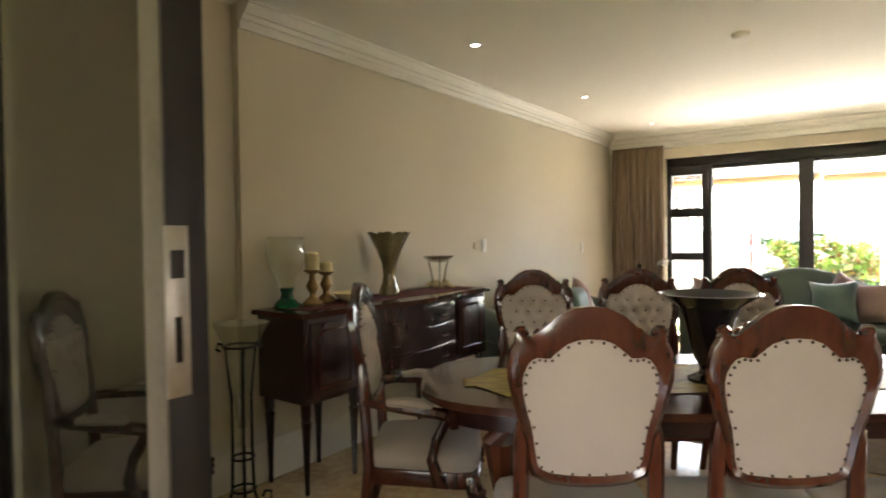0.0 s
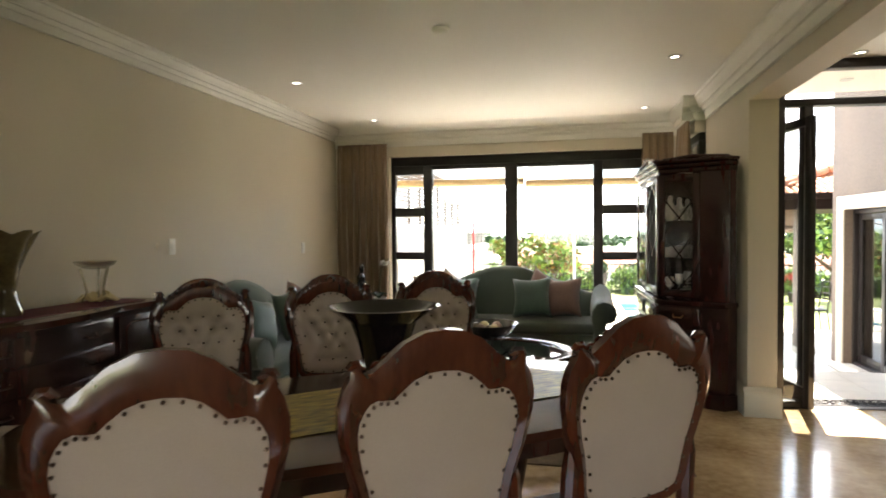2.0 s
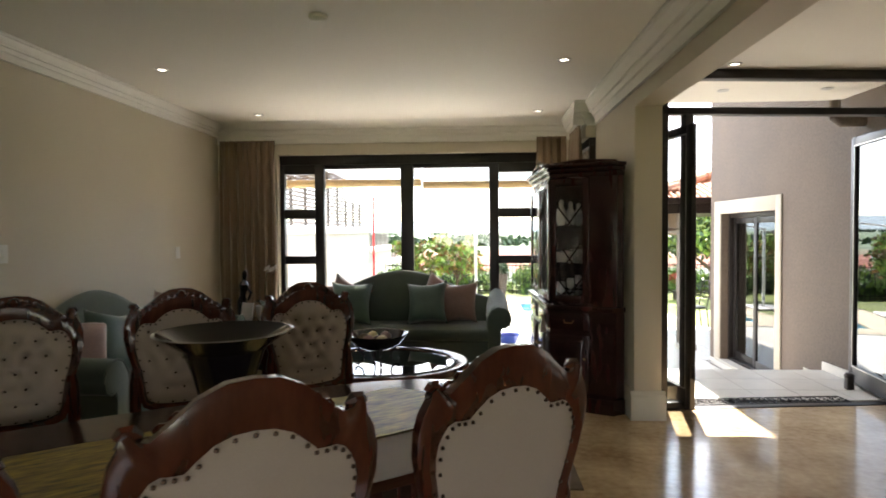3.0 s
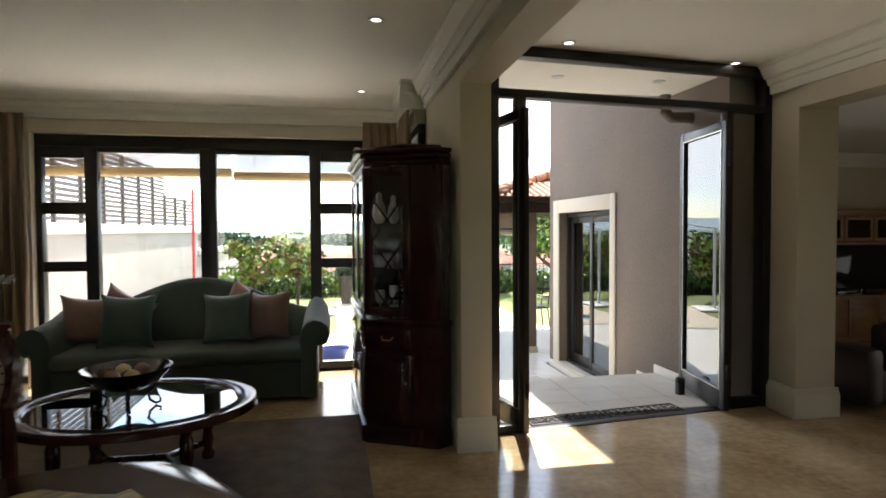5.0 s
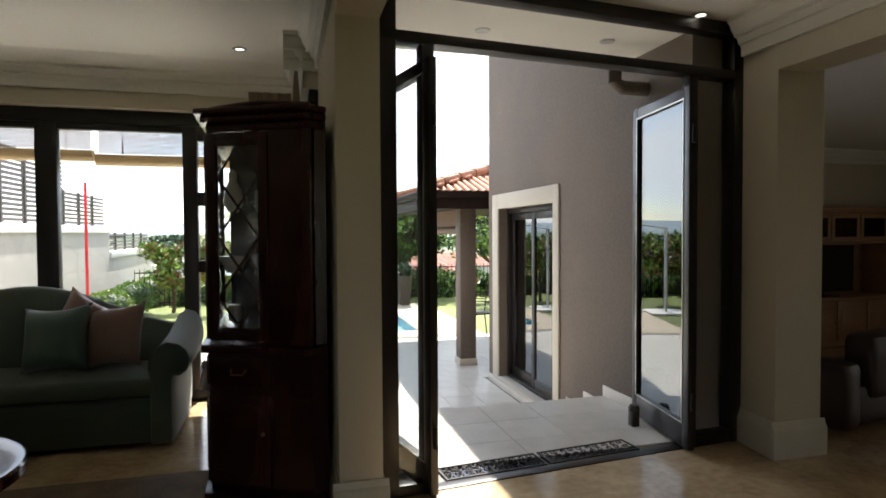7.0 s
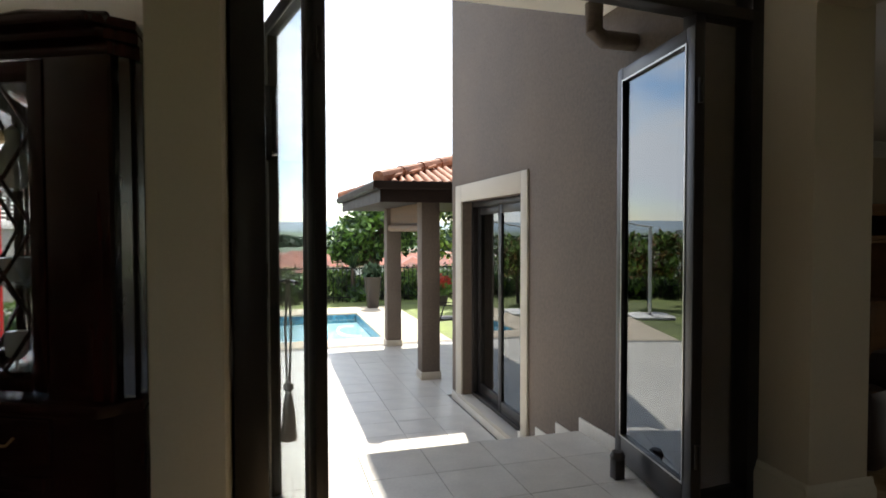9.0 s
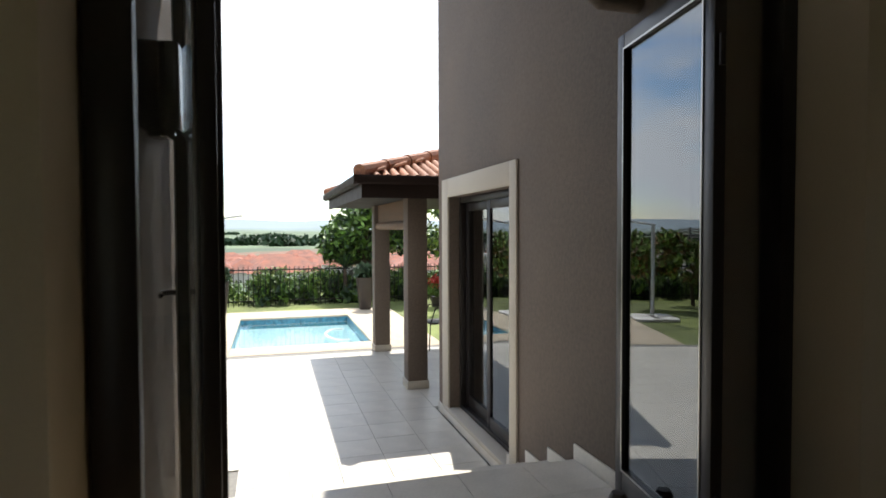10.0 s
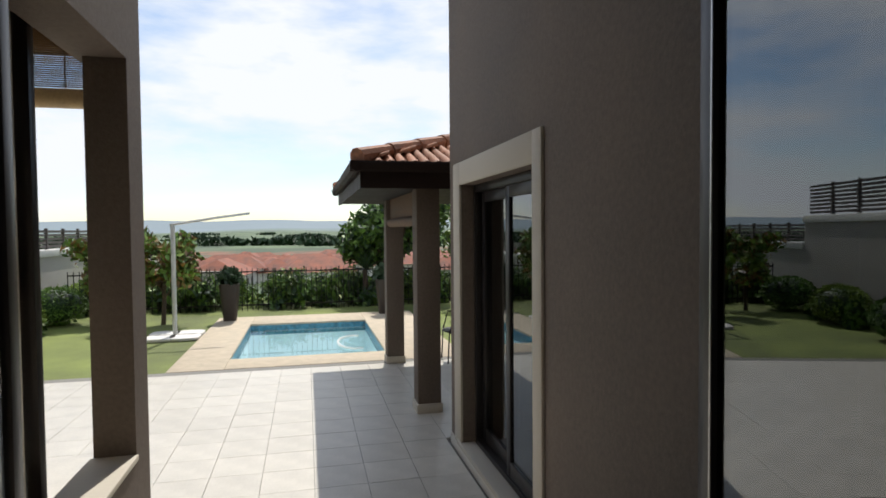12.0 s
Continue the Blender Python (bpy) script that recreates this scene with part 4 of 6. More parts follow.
st = thing("wrought_iron_stand", (-1.42, 2.66, 0), label="black wrought iron stand with scroll feet and a tall glass bowl", category="plant stand")
for k in range(3):
    a = radians(90 + 120 * k)
    c, s = math.cos(a), math.sin(a)
    bm = bmesh.new()
    tube(bm, [(0.085 * c, 0.085 * s, 0.86), (0.055 * c, 0.055 * s, 0.60), (0.055 * c, 0.055 * s, 0.30), (0.06 * c, 0.06 * s, 0.12), (0.09 * c, 0.09 * s, 0.02), (0.13 * c, 0.13 * s, 0.006), (0.165 * c, 0.165 * s, 0.03), (0.165 * c, 0.165 * s, 0.07), (0.13 * c, 0.13 * s, 0.085), (0.11 * c, 0.11 * s, 0.06)], 0.008, 6)
    tube(bm, [(0.085 * c, 0.085 * s, 0.86), (0.12 * c, 0.12 * s, 0.87), (0.13 * c, 0.13 * s, 0.84), (0.11 * c, 0.11 * s, 0.83)], 0.008, 6)
    part("leg", bm, M_IRON, st)
bm = bmesh.new()
for z, r in ((0.86, 0.085), (0.14, 0.06), (0.30, 0.055)):
    tube(bm, [(r * math.cos(u * 0.5236), r * math.sin(u * 0.5236), z) for u in range(13)], 0.006, 6)
part("ring", bm, M_IRON, st, kind="stuff")
bm = bmesh.new()
lathe(bm, [(0.02, 0.45), (0.035, 0.55), (0.06, 0.72), (0.085, 0.87), (0.13, 0.965), (0.137, 0.975)], 24)
part("glass_bowl", bm, M_FROST, st)


def wall_plate(x, y, z, w, h, label):
    bm = bmesh.new()
    box(bm, (x, y - w / 2, z - h / 2), (x + 0.010, y + w / 2, z + h / 2), 0.003)
    box(bm, (x + 0.010, y - w / 5, z - h / 4), (x + 0.014, y + w / 5, z + h / 4), 0.001)
    tagged(part("light_switch", bm, M_WHITE), label=label, category="switch")


wall_plate(XL, 5.40, 1.31, 0.075, 0.12, "white plastic light switch on the cream wall")
wall_plate(XL, 7.62, 1.24, 0.075, 0.12, "small white switch plate beside the curtain")
bm = bmesh.new()
lathe(bm, [(0.001, 0), (0.03, 0), (0.03, 0.01), (0.001, 0.014)], 14)
tagged(part("blanking_cap", bm, M_WALL, m=pose(XL, 5.26, 1.31, 0, 90, 0)), label="small round cream blanking cap on the wall", category="cap")

# ---- lounge end ----
rug = thing("rug", (0.45, 6.02, 0), label="taupe woven rug under the coffee table", category="rug")
bm = bmesh.new()
slab(bm, [(-1.45, -1.0), (1.48, -1.0), (1.48, 1.13), (-1.45, 1.13)], 0.001, 0.012, 0.003)
part("cloth", bm, M_RUG, rug)


def cushion(at, size, turn, tilt, mat, label, roll=0):
    """A knife-edge cushion with pointed corners, leaning back and rolled to one side."""
    bm = bmesh.new()
    n = 12
    front, back = [], []
    for i in range(n + 1):
        rf, rb = [], []
        for j in range(n + 1):
            u, v = 2 * i / n - 1, 2 * j / n - 1
            pinch = 1 - 0.17 * (1 - v * v) * abs(u) ** 2
            pinch2 = 1 - 0.17 * (1 - u * u) * abs(v) ** 2
            d = 0.27 * ((1 - u ** 4) * (1 - v ** 4)) ** 0.7
            sag = 0.012 * math.sin(3 * u + turn) * (1 - v * v)
            rf.append(bm.verts.new((u * pinch * size / 2, -d * size * 0.9, (v * pinch2 + 1) * size / 2 + sag)))
            rb.append(rf[-1] if abs(u) == 1 or abs(v) == 1 else bm.verts.new((u * pinch * size / 2, d * size * 0.55, (v * pinch2 + 1) * size / 2 + sag)))
        front.append(rf)
        back.append(rb)
    for g, flip in ((front, False), (back, True)):
        for i in range(n):
            for j in range(n):
                q = (g[i][j], g[i + 1][j], g[i + 1][j + 1], g[i][j + 1])
                try:
                    bm.faces.new(q[::-1] if flip else q)
                except ValueError:
                    pass
    ob = part("cushion", bm, mat, smooth=80, m=pose(*at, tilt, 0, turn) @ pose(0, 0, size / 2, 0, roll, 0) @ pose(0, 0, -size / 2 + size * 0.17 * abs(math.sin(radians(roll)))))
    tagged(ob, label=label, category="cushion", group="sofa cushions")


def sofa(at, turn, width, label):
    """Camel-back sofa, front along -y."""
    s = thing("sofa", at, turn, label=label, category="sofa", group="sage sofas")
    w = width / 2
    n = 40
    bm = bmesh.new()
    rows = []
    for i in range(n + 1):
        x = -w + 0.10 + (width - 0.20) * i / n
        f = x / (w - 0.10)
        top = 0.69 + 0.31 * (math.cos(f * math.pi) * 0.5 + 0.5) ** 0.9
        rows.append([bm.verts.new(q) for q in ((x, 0.10, 0.10), (x, 0.10, 0.50), (x, 0.18, top - 0.06), (x, 0.215, top - 0.012), (x, 0.26, top), (x, 0.305, top - 0.015), (x, 0.33, top - 0.06), (x, 0.32, 0.45), (x, 0.32, 0.10))])
    for a, b in zip(rows, rows[1:]):
        for k in range(len(a) - 1):
            bm.faces.new((a[k], a[k + 1], b[k + 1], b[k]))
    bm.faces.new(rows[0])
    bm.faces.new(rows[-1][::-1])
    part("backrest", bm, M_GREEN, s, smooth=60)
    bm = bmesh.new()
    box(bm, (-w + 0.14, -0.50, 0.03), (w - 0.14, 0.12, 0.33), 0.02)
    part("base", bm, M_GREEN, s)
    bm = bmesh.new()
    box(bm, (-w + 0.17, -0.53, 0.332), (w - 0.17, 0.12, 0.45), 0.04)
    part("seat_cushion", bm, M_GREEN, s, smooth=60)
    # each arm sweeps down from the back and rolls outwards in a scroll
    for sd in (-1, 1):
        bm = bmesh.new()
        face = [(-0.085, 0.03), (-0.085, 0.42), (-0.095, 0.50), (-0.085, 0.58), (-0.045, 0.645), (0.02, 0.675), (0.09, 0.66), (0.14, 0.615), (0.155, 0.555), (0.135, 0.495), (0.09, 0.465), (0.055, 0.47), (0.045, 0.44), (0.045, 0.03)]
        rings = []
        for y, lift, fat in ((-0.535, -0.012, 0.86), (-0.52, 0.0, 1.0), (-0.30, 0.005, 1.0), (-0.05, 0.03, 1.0), (0.12, 0.075, 1.0), (0.26, 0.13, 0.9)):
            ring = []
            for x, z in face:
                up = max(0.0, (z - 0.40) / 0.27)
                ring.append(bm.verts.new((sd * (w - 0.14 + x * fat), y, z if z < 0.4 else 0.55 + (z - 0.55) * fat + lift * up)))
            rings.append(ring)
        for a, b in zip(rings, rings[1:]):
            for k in range(len(a)):
                bm.faces.new((a[k], a[(k + 1) % len(a)], b[(k + 1) % len(a)], b[k]))
        bm.faces.new(rings[0])
        bm.faces.new(rings[-1][::-1])
        tube(bm, [(sd * (w - 0.14 + x * 0.97), -0.528, z) for x, z in face[2:-1]], 0.006, 6)
        part("armrest", bm, M_GREEN, s, smooth=55)
    for x in (-w + 0.2, w - 0.2):
        for y in (-0.42, 0.22):
            bm = bmesh.new()
            lathe(bm, [(0.02, 0), (0.03, 0.05), (0.03, 0.10)], 10, (x, y, 0))
            part("leg", bm, M_MAHOG, s)
    return s


sofa((0.50, 8.16, 0.0), 0, 2.36, "sage green camel-back sofa with rolled arms before the window")
sofa((-1.37, 6.15, 0.0), 90, 2.10, "sage green camel-back sofa with rolled arms against the wall")
for x, y, sz, tn, mt, roll, lb in ((-0.33, 8.06, 0.44, 24, M_PINK, 6, "dusty pink silk cushion on the window sofa"), (0.00, 7.92, 0.47, -4, M_TEAL, 0, "green silk cushion leaning on the window sofa"),
                                   (-0.10, 8.10, 0.45, 12, M_PINK, 28, "dusty pink cushion tucked behind a green one"),
                                   (0.80, 7.94, 0.46, -14, M_TEAL, -5, "green silk cushion leaning on the window sofa"), (0.93, 8.10, 0.46, 14, M_PINK, 32, "dusty pink cushion tucked behind a green one"),
                                   (1.13, 8.00, 0.45, -30, M_PINK, -7, "dusty pink silk cushion on the window sofa")):
    cushion((x, y, 0.447), sz, tn, -16, mt, lb, roll)
for y, x, sz, tn, mt, roll, lb in ((5.40, -1.20, 0.45, 66, M_PINK, 10, "dusty pink silk cushion on the wall sofa"), (5.72, -1.15, 0.45, 84, M_TEAL, 14, "green silk cushion leaning on the wall sofa"),
                                   (6.42, -1.20, 0.45, 90, M_TEAL, -5, "green silk cushion leaning on the wall sofa"), (6.66, -1.23, 0.45, 112, M_PINK, 25, "dusty pink silk cushion on the wall sofa")):
    cushion((x, y, 0.447), sz, tn, -16, mt, lb, roll)

ct = thing("coffee_table", (0.62, 6.20, 0.012), label="oval mahogany coffee table with an inset glass top", category="coffee table")
bm = bmesh.new()
oa, ob_ = superoval(0.66, 0.56, 1.0, 48), superoval(0.55, 0.45, 1.0, 48)
ls = []
for loop, z in ((oa, 0.40), (oa, 0.435), ([(x * 0.985, y * 0.985) for x, y in oa], 0.447), ([(x * 1.03, y * 1.03) for x, y in ob_], 0.447), (ob_, 0.438), (ob_, 0.40)):
    ls.append([bm.verts.new((x, y, z)) for x, y in loop])
for a, b in zip(ls, ls[1:] + ls[:1]):
    for k in range(48):
        bm.faces.new((a[k], a[(k + 1) % 48], b[(k + 1) % 48], b[k]))
part("rim", bm, M_TABLETOP, ct)
bm = bmesh.new()
slab(bm, ob_, 0.426, 0.436)
part("glass_top", bm, glass("table_glass", (0.25, 0.24, 0.22), 0.12), ct, smooth=0)
for k in range(4):
    a = radians(45 + 90 * k)
    bm = bmesh.new()
    lathe(bm, [(0.035, 0.0), (0.04, 0.03), (0.026, 0.06), (0.036, 0.12), (0.028, 0.17), (0.036, 0.20), (0.036, 0.30), (0.028, 0.32), (0.04, 0.36), (0.04, 0.40)], 12, (0.46 * math.cos(a), 0.38 * math.sin(a), 0))
    part("leg", bm, M_CHAIRWOOD, ct)
bm = bmesh.new()
tube(bm, [(0.46 * math.cos(radians(45)), 0.38 * math.sin(radians(45)), 0.10), (0.15, 0, 0.12), (0.46 * math.cos(radians(45)), -0.38 * math.sin(radians(45)), 0.10)], 0.02, 8)
tube(bm, [(-0.46 * math.cos(radians(45)), 0.38 * math.sin(radians(45)), 0.10), (-0.15, 0, 0.12), (-0.46 * math.cos(radians(45)), -0.38 * math.sin(radians(45)), 0.10)], 0.02, 8)
tube(bm, [(-0.15, 0, 0.12), (0.15, 0, 0.12)], 0.02, 8)
part("stretcher", bm, M_CHAIRWOOD, ct)

fb = thing("footed_bowl", (0.60, 6.12, 0.450), label="dark glass bowl on a scrolled iron foot holding wooden balls", category="bowl")
bm = bmesh.new()
lathe(bm, [(0.001, 0.105), (0.10, 0.115), (0.17, 0.15), (0.225, 0.215), (0.232, 0.228), (0.222, 0.226), (0.16, 0.165), (0.09, 0.13), (0.001, 0.122)], 32)
part("bowl", bm, M_BLACK, fb)
for k in range(4):
    a = radians(20 + 90 * k)
    c, s = math.cos(a), math.sin(a)
    bm = bmesh.new()
    tube(bm, [(0.15 * c, 0.15 * s, 0.15), (0.13 * c, 0.13 * s, 0.10), (0.10 * c, 0.10 * s, 0.07), (0.11 * c, 0.11 * s, 0.03), (0.14 * c, 0.14 * s, 0.006), (0.165 * c, 0.165 * s, 0.015), (0.16 * c, 0.16 * s, 0.035)], 0.008, 6)
    part("foot", bm, M_IRON, fb)
rnd = random.Random(3)
for k in range(6):
    a = k * 1.05
    bm = bmesh.new()
    bmesh.ops.create_icosphere(bm, subdivisions=2, radius=0.045, matrix=Matrix.Translation((0, 0, 0)))
    r = 0.10 if k else 0.0
    tagged(part("decorative_ball", bm, (M_FRUIT, M_PINK, M_WAX)[k % 3], m=pose(0.60 + r * math.cos(a), 6.12 + r * math.sin(a), 0.450 + 0.175 + (0.012 if k else -0.008))), label="rough dried decorative ball lying in the dark bowl", category="ball", group="decorative balls")

# side table with ornaments
et = thing("side_table", (-0.98, 7.72, 0), label="small mahogany bedside chest between the two sofas", category="side table")
boxes("body", M_MAHOG, [((-0.24, -0.22, 0.06), (0.24, 0.22, 0.50))], et, 0.01)
boxes("top", M_TABLETOP, [((-0.27, -0.25, 0.50), (0.27, 0.25, 0.53))], et, 0.008)
for x in (-0.2, 0.2):
    for y in (-0.18, 0.18):
        boxes("foot", M_MAHOG, [((x - 0.03, y - 0.03, 0), (x + 0.03, y + 0.03, 0.06))], et, 0.006)
statue = bmesh.new()
lathe(statue, [(0.05, 0), (0.055, 0.03), (0.03, 0.05), (0.045, 0.12), (0.05, 0.20), (0.03, 0.27), (0.045, 0.33), (0.05, 0.38), (0.02, 0.43), (0.03, 0.47), (0.025, 0.51), (0.001, 0.53)], 12)
tube(statue, [(0.03, 0, 0.36), (0.08, 0.01, 0.30), (0.05, 0.03, 0.22)], 0.014, 6)
tagged(part("statuette", statue, M_BLACK, m=pose(-1.08, 7.66, 0.531, 0, 6, 0)), label="small dark bronze statuette on the side table", category="statuette")
pt = thing("orchid", (-0.86, 7.74, 0.531), label="white orchid in a white ceramic pot on the side table", category="plant")
bm = bmesh.new()
lathe(bm, [(0.05, 0), (0.06, 0.01), (0.085, 0.13), (0.088, 0.15), (0.07, 0.145), (0.001, 0.13)], 16)
part("pot", bm, M_CERAMIC, pt)
bm = bmesh.new()
tube(bm, [(0, 0, 0.13), (0.01, 0.01, 0.30), (0.03, 0, 0.46), (0.08, -0.02, 0.56), (0.13, -0.03, 0.58)], 0.004, 5)
part("stem", bm, M_LEAF3, pt)
for k in range(5):
    a = k * 1.25
    bm = bmesh.new()
    tube(bm, [(0, 0, 0.13), (0.06 * math.cos(a), 0.06 * math.sin(a), 0.20), (0.16 * math.cos(a), 0.16 * math.sin(a), 0.17)], [0.008, 0.03, 0.004], 6, 0.15)
    part("leaf", bm, M_LEAF3, pt)
for k in range(5):
    bm = bmesh.new()
    c = Vector((0.04 + 0.024 * k, -0.02 - 0.004 * k, 0.53 + 0.014 * math.sin(k * 2)))
    for j in range(5):
        a = j * 1.257
        tube(bm, [c, c + Vector((0.018 * math.cos(a), -0.01, 0.018 * math.sin(a))), c + Vector((0.034 * math.cos(a), 0, 0.034 * math.sin(a)))], [0.004, 0.013, 0.003], 5, 0.3)
    part("blossom", bm, M_CERAMIC, pt)
pf = thing("photo_frame", (-0.98, 7.56, 0.531), -20, label="silver picture frame standing on the side table", category="picture frame")
bm = bmesh.new()
box(bm, (-0.07, -0.008, 0.0), (0.07, 0.008, 0.20), 0.004)
part("frame", bm, M_ALU, pf, m=pose(0, 0, 0, -10, 0, 0))


def curtain(a, b, z0, z1, folds, label):
    """A gathered curtain hanging between two points in plan."""
    a, b = Vector(a), Vector(b)
    way = (b - a).normalized()
    side = Vector((-way.y, way.x))
    n = folds * 10
    c = thing("curtain", (a.x, a.y, 0), label=label, category="curtain", group="living room curtains")
    bm = bmesh.new()
    cols = []
    rnd = random.Random(folds)
    ph = [rnd.uniform(-0.7, 0.7) for _ in range(folds + 2)]
    for i in range(n + 1):
        f = i / n
        w = math.sin(f * folds * 2 * math.pi + ph[int(f * folds)] * 0.3)
        col = []
        for z, amp in ((z0, 0.045), (z0 + 0.5, 0.042), (z0 + 1.2, 0.038), (z1 - 0.35, 0.032), (z1 - 0.10, 0.018), (z1 - 0.04, 0.012), (z1, 0.012)):
            q = (b - a) * f + side * amp * w + way * 0.012 * math.sin(z * 3 + i)
            col.append(bm.verts.new((q.x, q.y, z)))
        cols.append(col)
    for p_, q_ in zip(cols, cols[1:]):
        for k in range(len(p_) - 1):
            bm.faces.new((p_[k], p_[k + 1], q_[k + 1], q_[k]))
    ob = part("cloth", bm, M_CURTAIN, c, smooth=80)
    md = ob.modifiers.new("thickness", "SOLIDIFY")
    md.thickness = 0.004


curtain((-1.64, 8.48), (-0.98, 8.50), 0.02, 2.50, 8, "gold-brown pleated floor-length curtain beside the window")
curtain((2.02, 8.50), (2.36, 8.50), 0.02, 2.50, 4, "gold-brown pleated curtain behind the display cabinet")
curtain((2.38, 8.42), (2.385, 7.72), 0.02, 2.50, 6, "gold-brown pleated curtain over the side window")

# ---- display cabinet ----
CF = [(2.495, 6.42), (2.42, 6.36), (1.94, 6.60), (1.90, 7.72), (2.495, 7.72)]


def grown(o, d):
    c = Vector((2.495, 7.1))
    r = []
    for x, y in o:
        r.append((x if x > 2.49 else x + (x - c.x) / abs(x - c.x) * d, y + (d if y > 7.5 else -d)))
    return r


cb = thing("display_cabinet", (0, 0, 0), label="tall dark mahogany corner display cabinet with lattice glass doors", category="cabinet")
bm = bmesh.new()
slab(bm, grown(CF, 0.03), 0.0, 0.12, 0.006)
part("plinth", bm, M_MAHOG, cb)
bm = bmesh.new()
slab(bm, CF, 0.12, 0.80, 0.004)
part("body", bm, M_MAHOG, cb)
bm = bmesh.new()
slab(bm, grown(CF, 0.035), 0.80, 0.84, 0.008)
part("waist_moulding", bm, M_MAHOG, cb)
bm = bmesh.new()
slab(bm, grown(CF, 0.0), 1.86, 1.90, 0.004)
part("frieze", bm, M_MAHOG, cb)
bm = bmesh.new()
slab(bm, grown(CF, 0.025), 1.90, 1.935, 0.008)
part("lower_cornice", bm, M_MAHOG, cb)
bm = bmesh.new()
slab(bm, grown(CF, 0.05), 1.935, 1.965, 0.008)
part("upper_cornice", bm, M_MAHOG, cb)
bm = bmesh.new()
tube(bm, [(1.93, 6.62, 1.96), (1.925, 6.9, 2.00), (1.915, 7.16, 2.045), (1.905, 7.42, 2.00), (1.90, 7.70, 1.96)], 0.022, 8)
part("crest", bm, M_MAHOG, cb)
bm = bmesh.new()
tube(bm, [(1.97, 6.58, 1.965), (2.18, 6.47, 1.985), (2.42, 6.36, 1.965)], 0.016, 8)
part("crest", bm, M_MAHOG, cb)
bm = bmesh.new()
box(bm, (2.47, 6.45, 0.84), (2.495, 7.70, 1.86))
part("back_board", bm, M_MAHOG, cb)
bm = bmesh.new()
box(bm, (1.95, 7.69, 0.84), (2.47, 7.72, 1.86))
part("side_board", bm, M_MAHOG, cb)
bm = bmesh.new()
box(bm, (2.44, 6.40, 0.84), (2.47, 6.46, 1.86))
part("corner_stile", bm, M_MAHOG, cb)


def facet(a, b, doors, used=1.0):
    """Framed lattice glazing above and a panelled door below on the vertical face from a to b, over the used part of its width."""
    a, b = Vector((*a, 0)), Vector((*b, 0))
    w = (b - a).length * used
    ang = math.degrees(math.atan2((b - a).y, (b - a).x))
    if used < 1:
        bm = bmesh.new()
        box(bm, (w, -0.008, 0.841), ((b - a).length + 0.004, 0.014, 1.859), 0.003)
        part("side_panel", bm, M_MAHOG, cb, m=pose(a.x, a.y, 0, 0, 0, ang))
    for k in range(doors):
        x0, x1 = w * k / doors + 0.004, w * (k + 1) / doors - 0.004
        m = pose(a.x, a.y, 0, 0, 0, ang)
        s = 0.05
        bm = bmesh.new()
        for lo, hi in (((x0, -0.012, 0.86), (x0 + s, 0.012, 1.85)), ((x1 - s, -0.012, 0.86), (x1, 0.012, 1.85)), ((x0 + s, -0.012, 0.86), (x1 - s, 0.012, 0.92)), ((x0 + s, -0.012, 1.79), (x1 - s, 0.012, 1.85))):
            box(bm, lo, hi, 0.003)
        d = part("glass_door", bm, M_MAHOG, cb, m=m)
        bm = bmesh.new()
        xa, xb = x0 + s, x1 - s
        xm = (xa + xb) / 2
        nz = 3
        hz = (1.79 - 0.92) / nz
        for q in range(nz):
            z0, z1 = 0.92 + q * hz, 0.92 + (q + 1) * hz
            zm = (z0 + z1) / 2
            for p1, p2 in (((xm, z0), (xb, zm)), ((xb, zm), (xm, z1)), ((xm, z1), (xa, zm)), ((xa, zm), (xm, z0))):
                tube(bm, [(p1[0], 0.002, p1[1]), (p2[0], 0.002, p2[1])], 0.007, 6)
        part("lattice", bm, M_MAHOG, d)
        bm = bmesh.new()
        box(bm, (xa, -0.003, 0.92), (xb, -0.0005, 1.79))
        g = part("pane", bm, M_GLASS, d, smooth=0)
        bm = bmesh.new()
        box(bm, (x0, -0.014, 0.16), (x1, 0.0, 0.60), 0.004)
        box(bm, (x0 + 0.05, -0.022, 0.20), (x1 - 0.05, -0.012, 0.56), 0.008)
        d2 = part("panel_door", bm, M_MAHOG, cb, m=m)
        bm = bmesh.new()
        bmesh.ops.create_uvsphere(bm, u_segments=10, v_segments=6, radius=0.011, matrix=Matrix.Translation((x1 - 0.03 if k == 0 else x0 + 0.03, -0.03, 0.42)))
        part("knob", bm, M_GOLD, d2)
        bm = bmesh.new()
        box(bm, (x0, -0.014, 0.64), (x1, 0.0, 0.78), 0.006)
        d3 = part("drawer", bm, M_MAHOG, cb, m=m)
        bm = bmesh.new()
        tube(bm, [((x0 + x1) / 2 - 0.04, -0.014, 0.72), ((x0 + x1) / 2 - 0.03, -0.035, 0.70), ((x0 + x1) / 2 + 0.03, -0.035, 0.70), ((x0 + x1) / 2 + 0.04, -0.014, 0.72)], 0.005, 6)
        part("handle", bm, M_GOLD, d3)


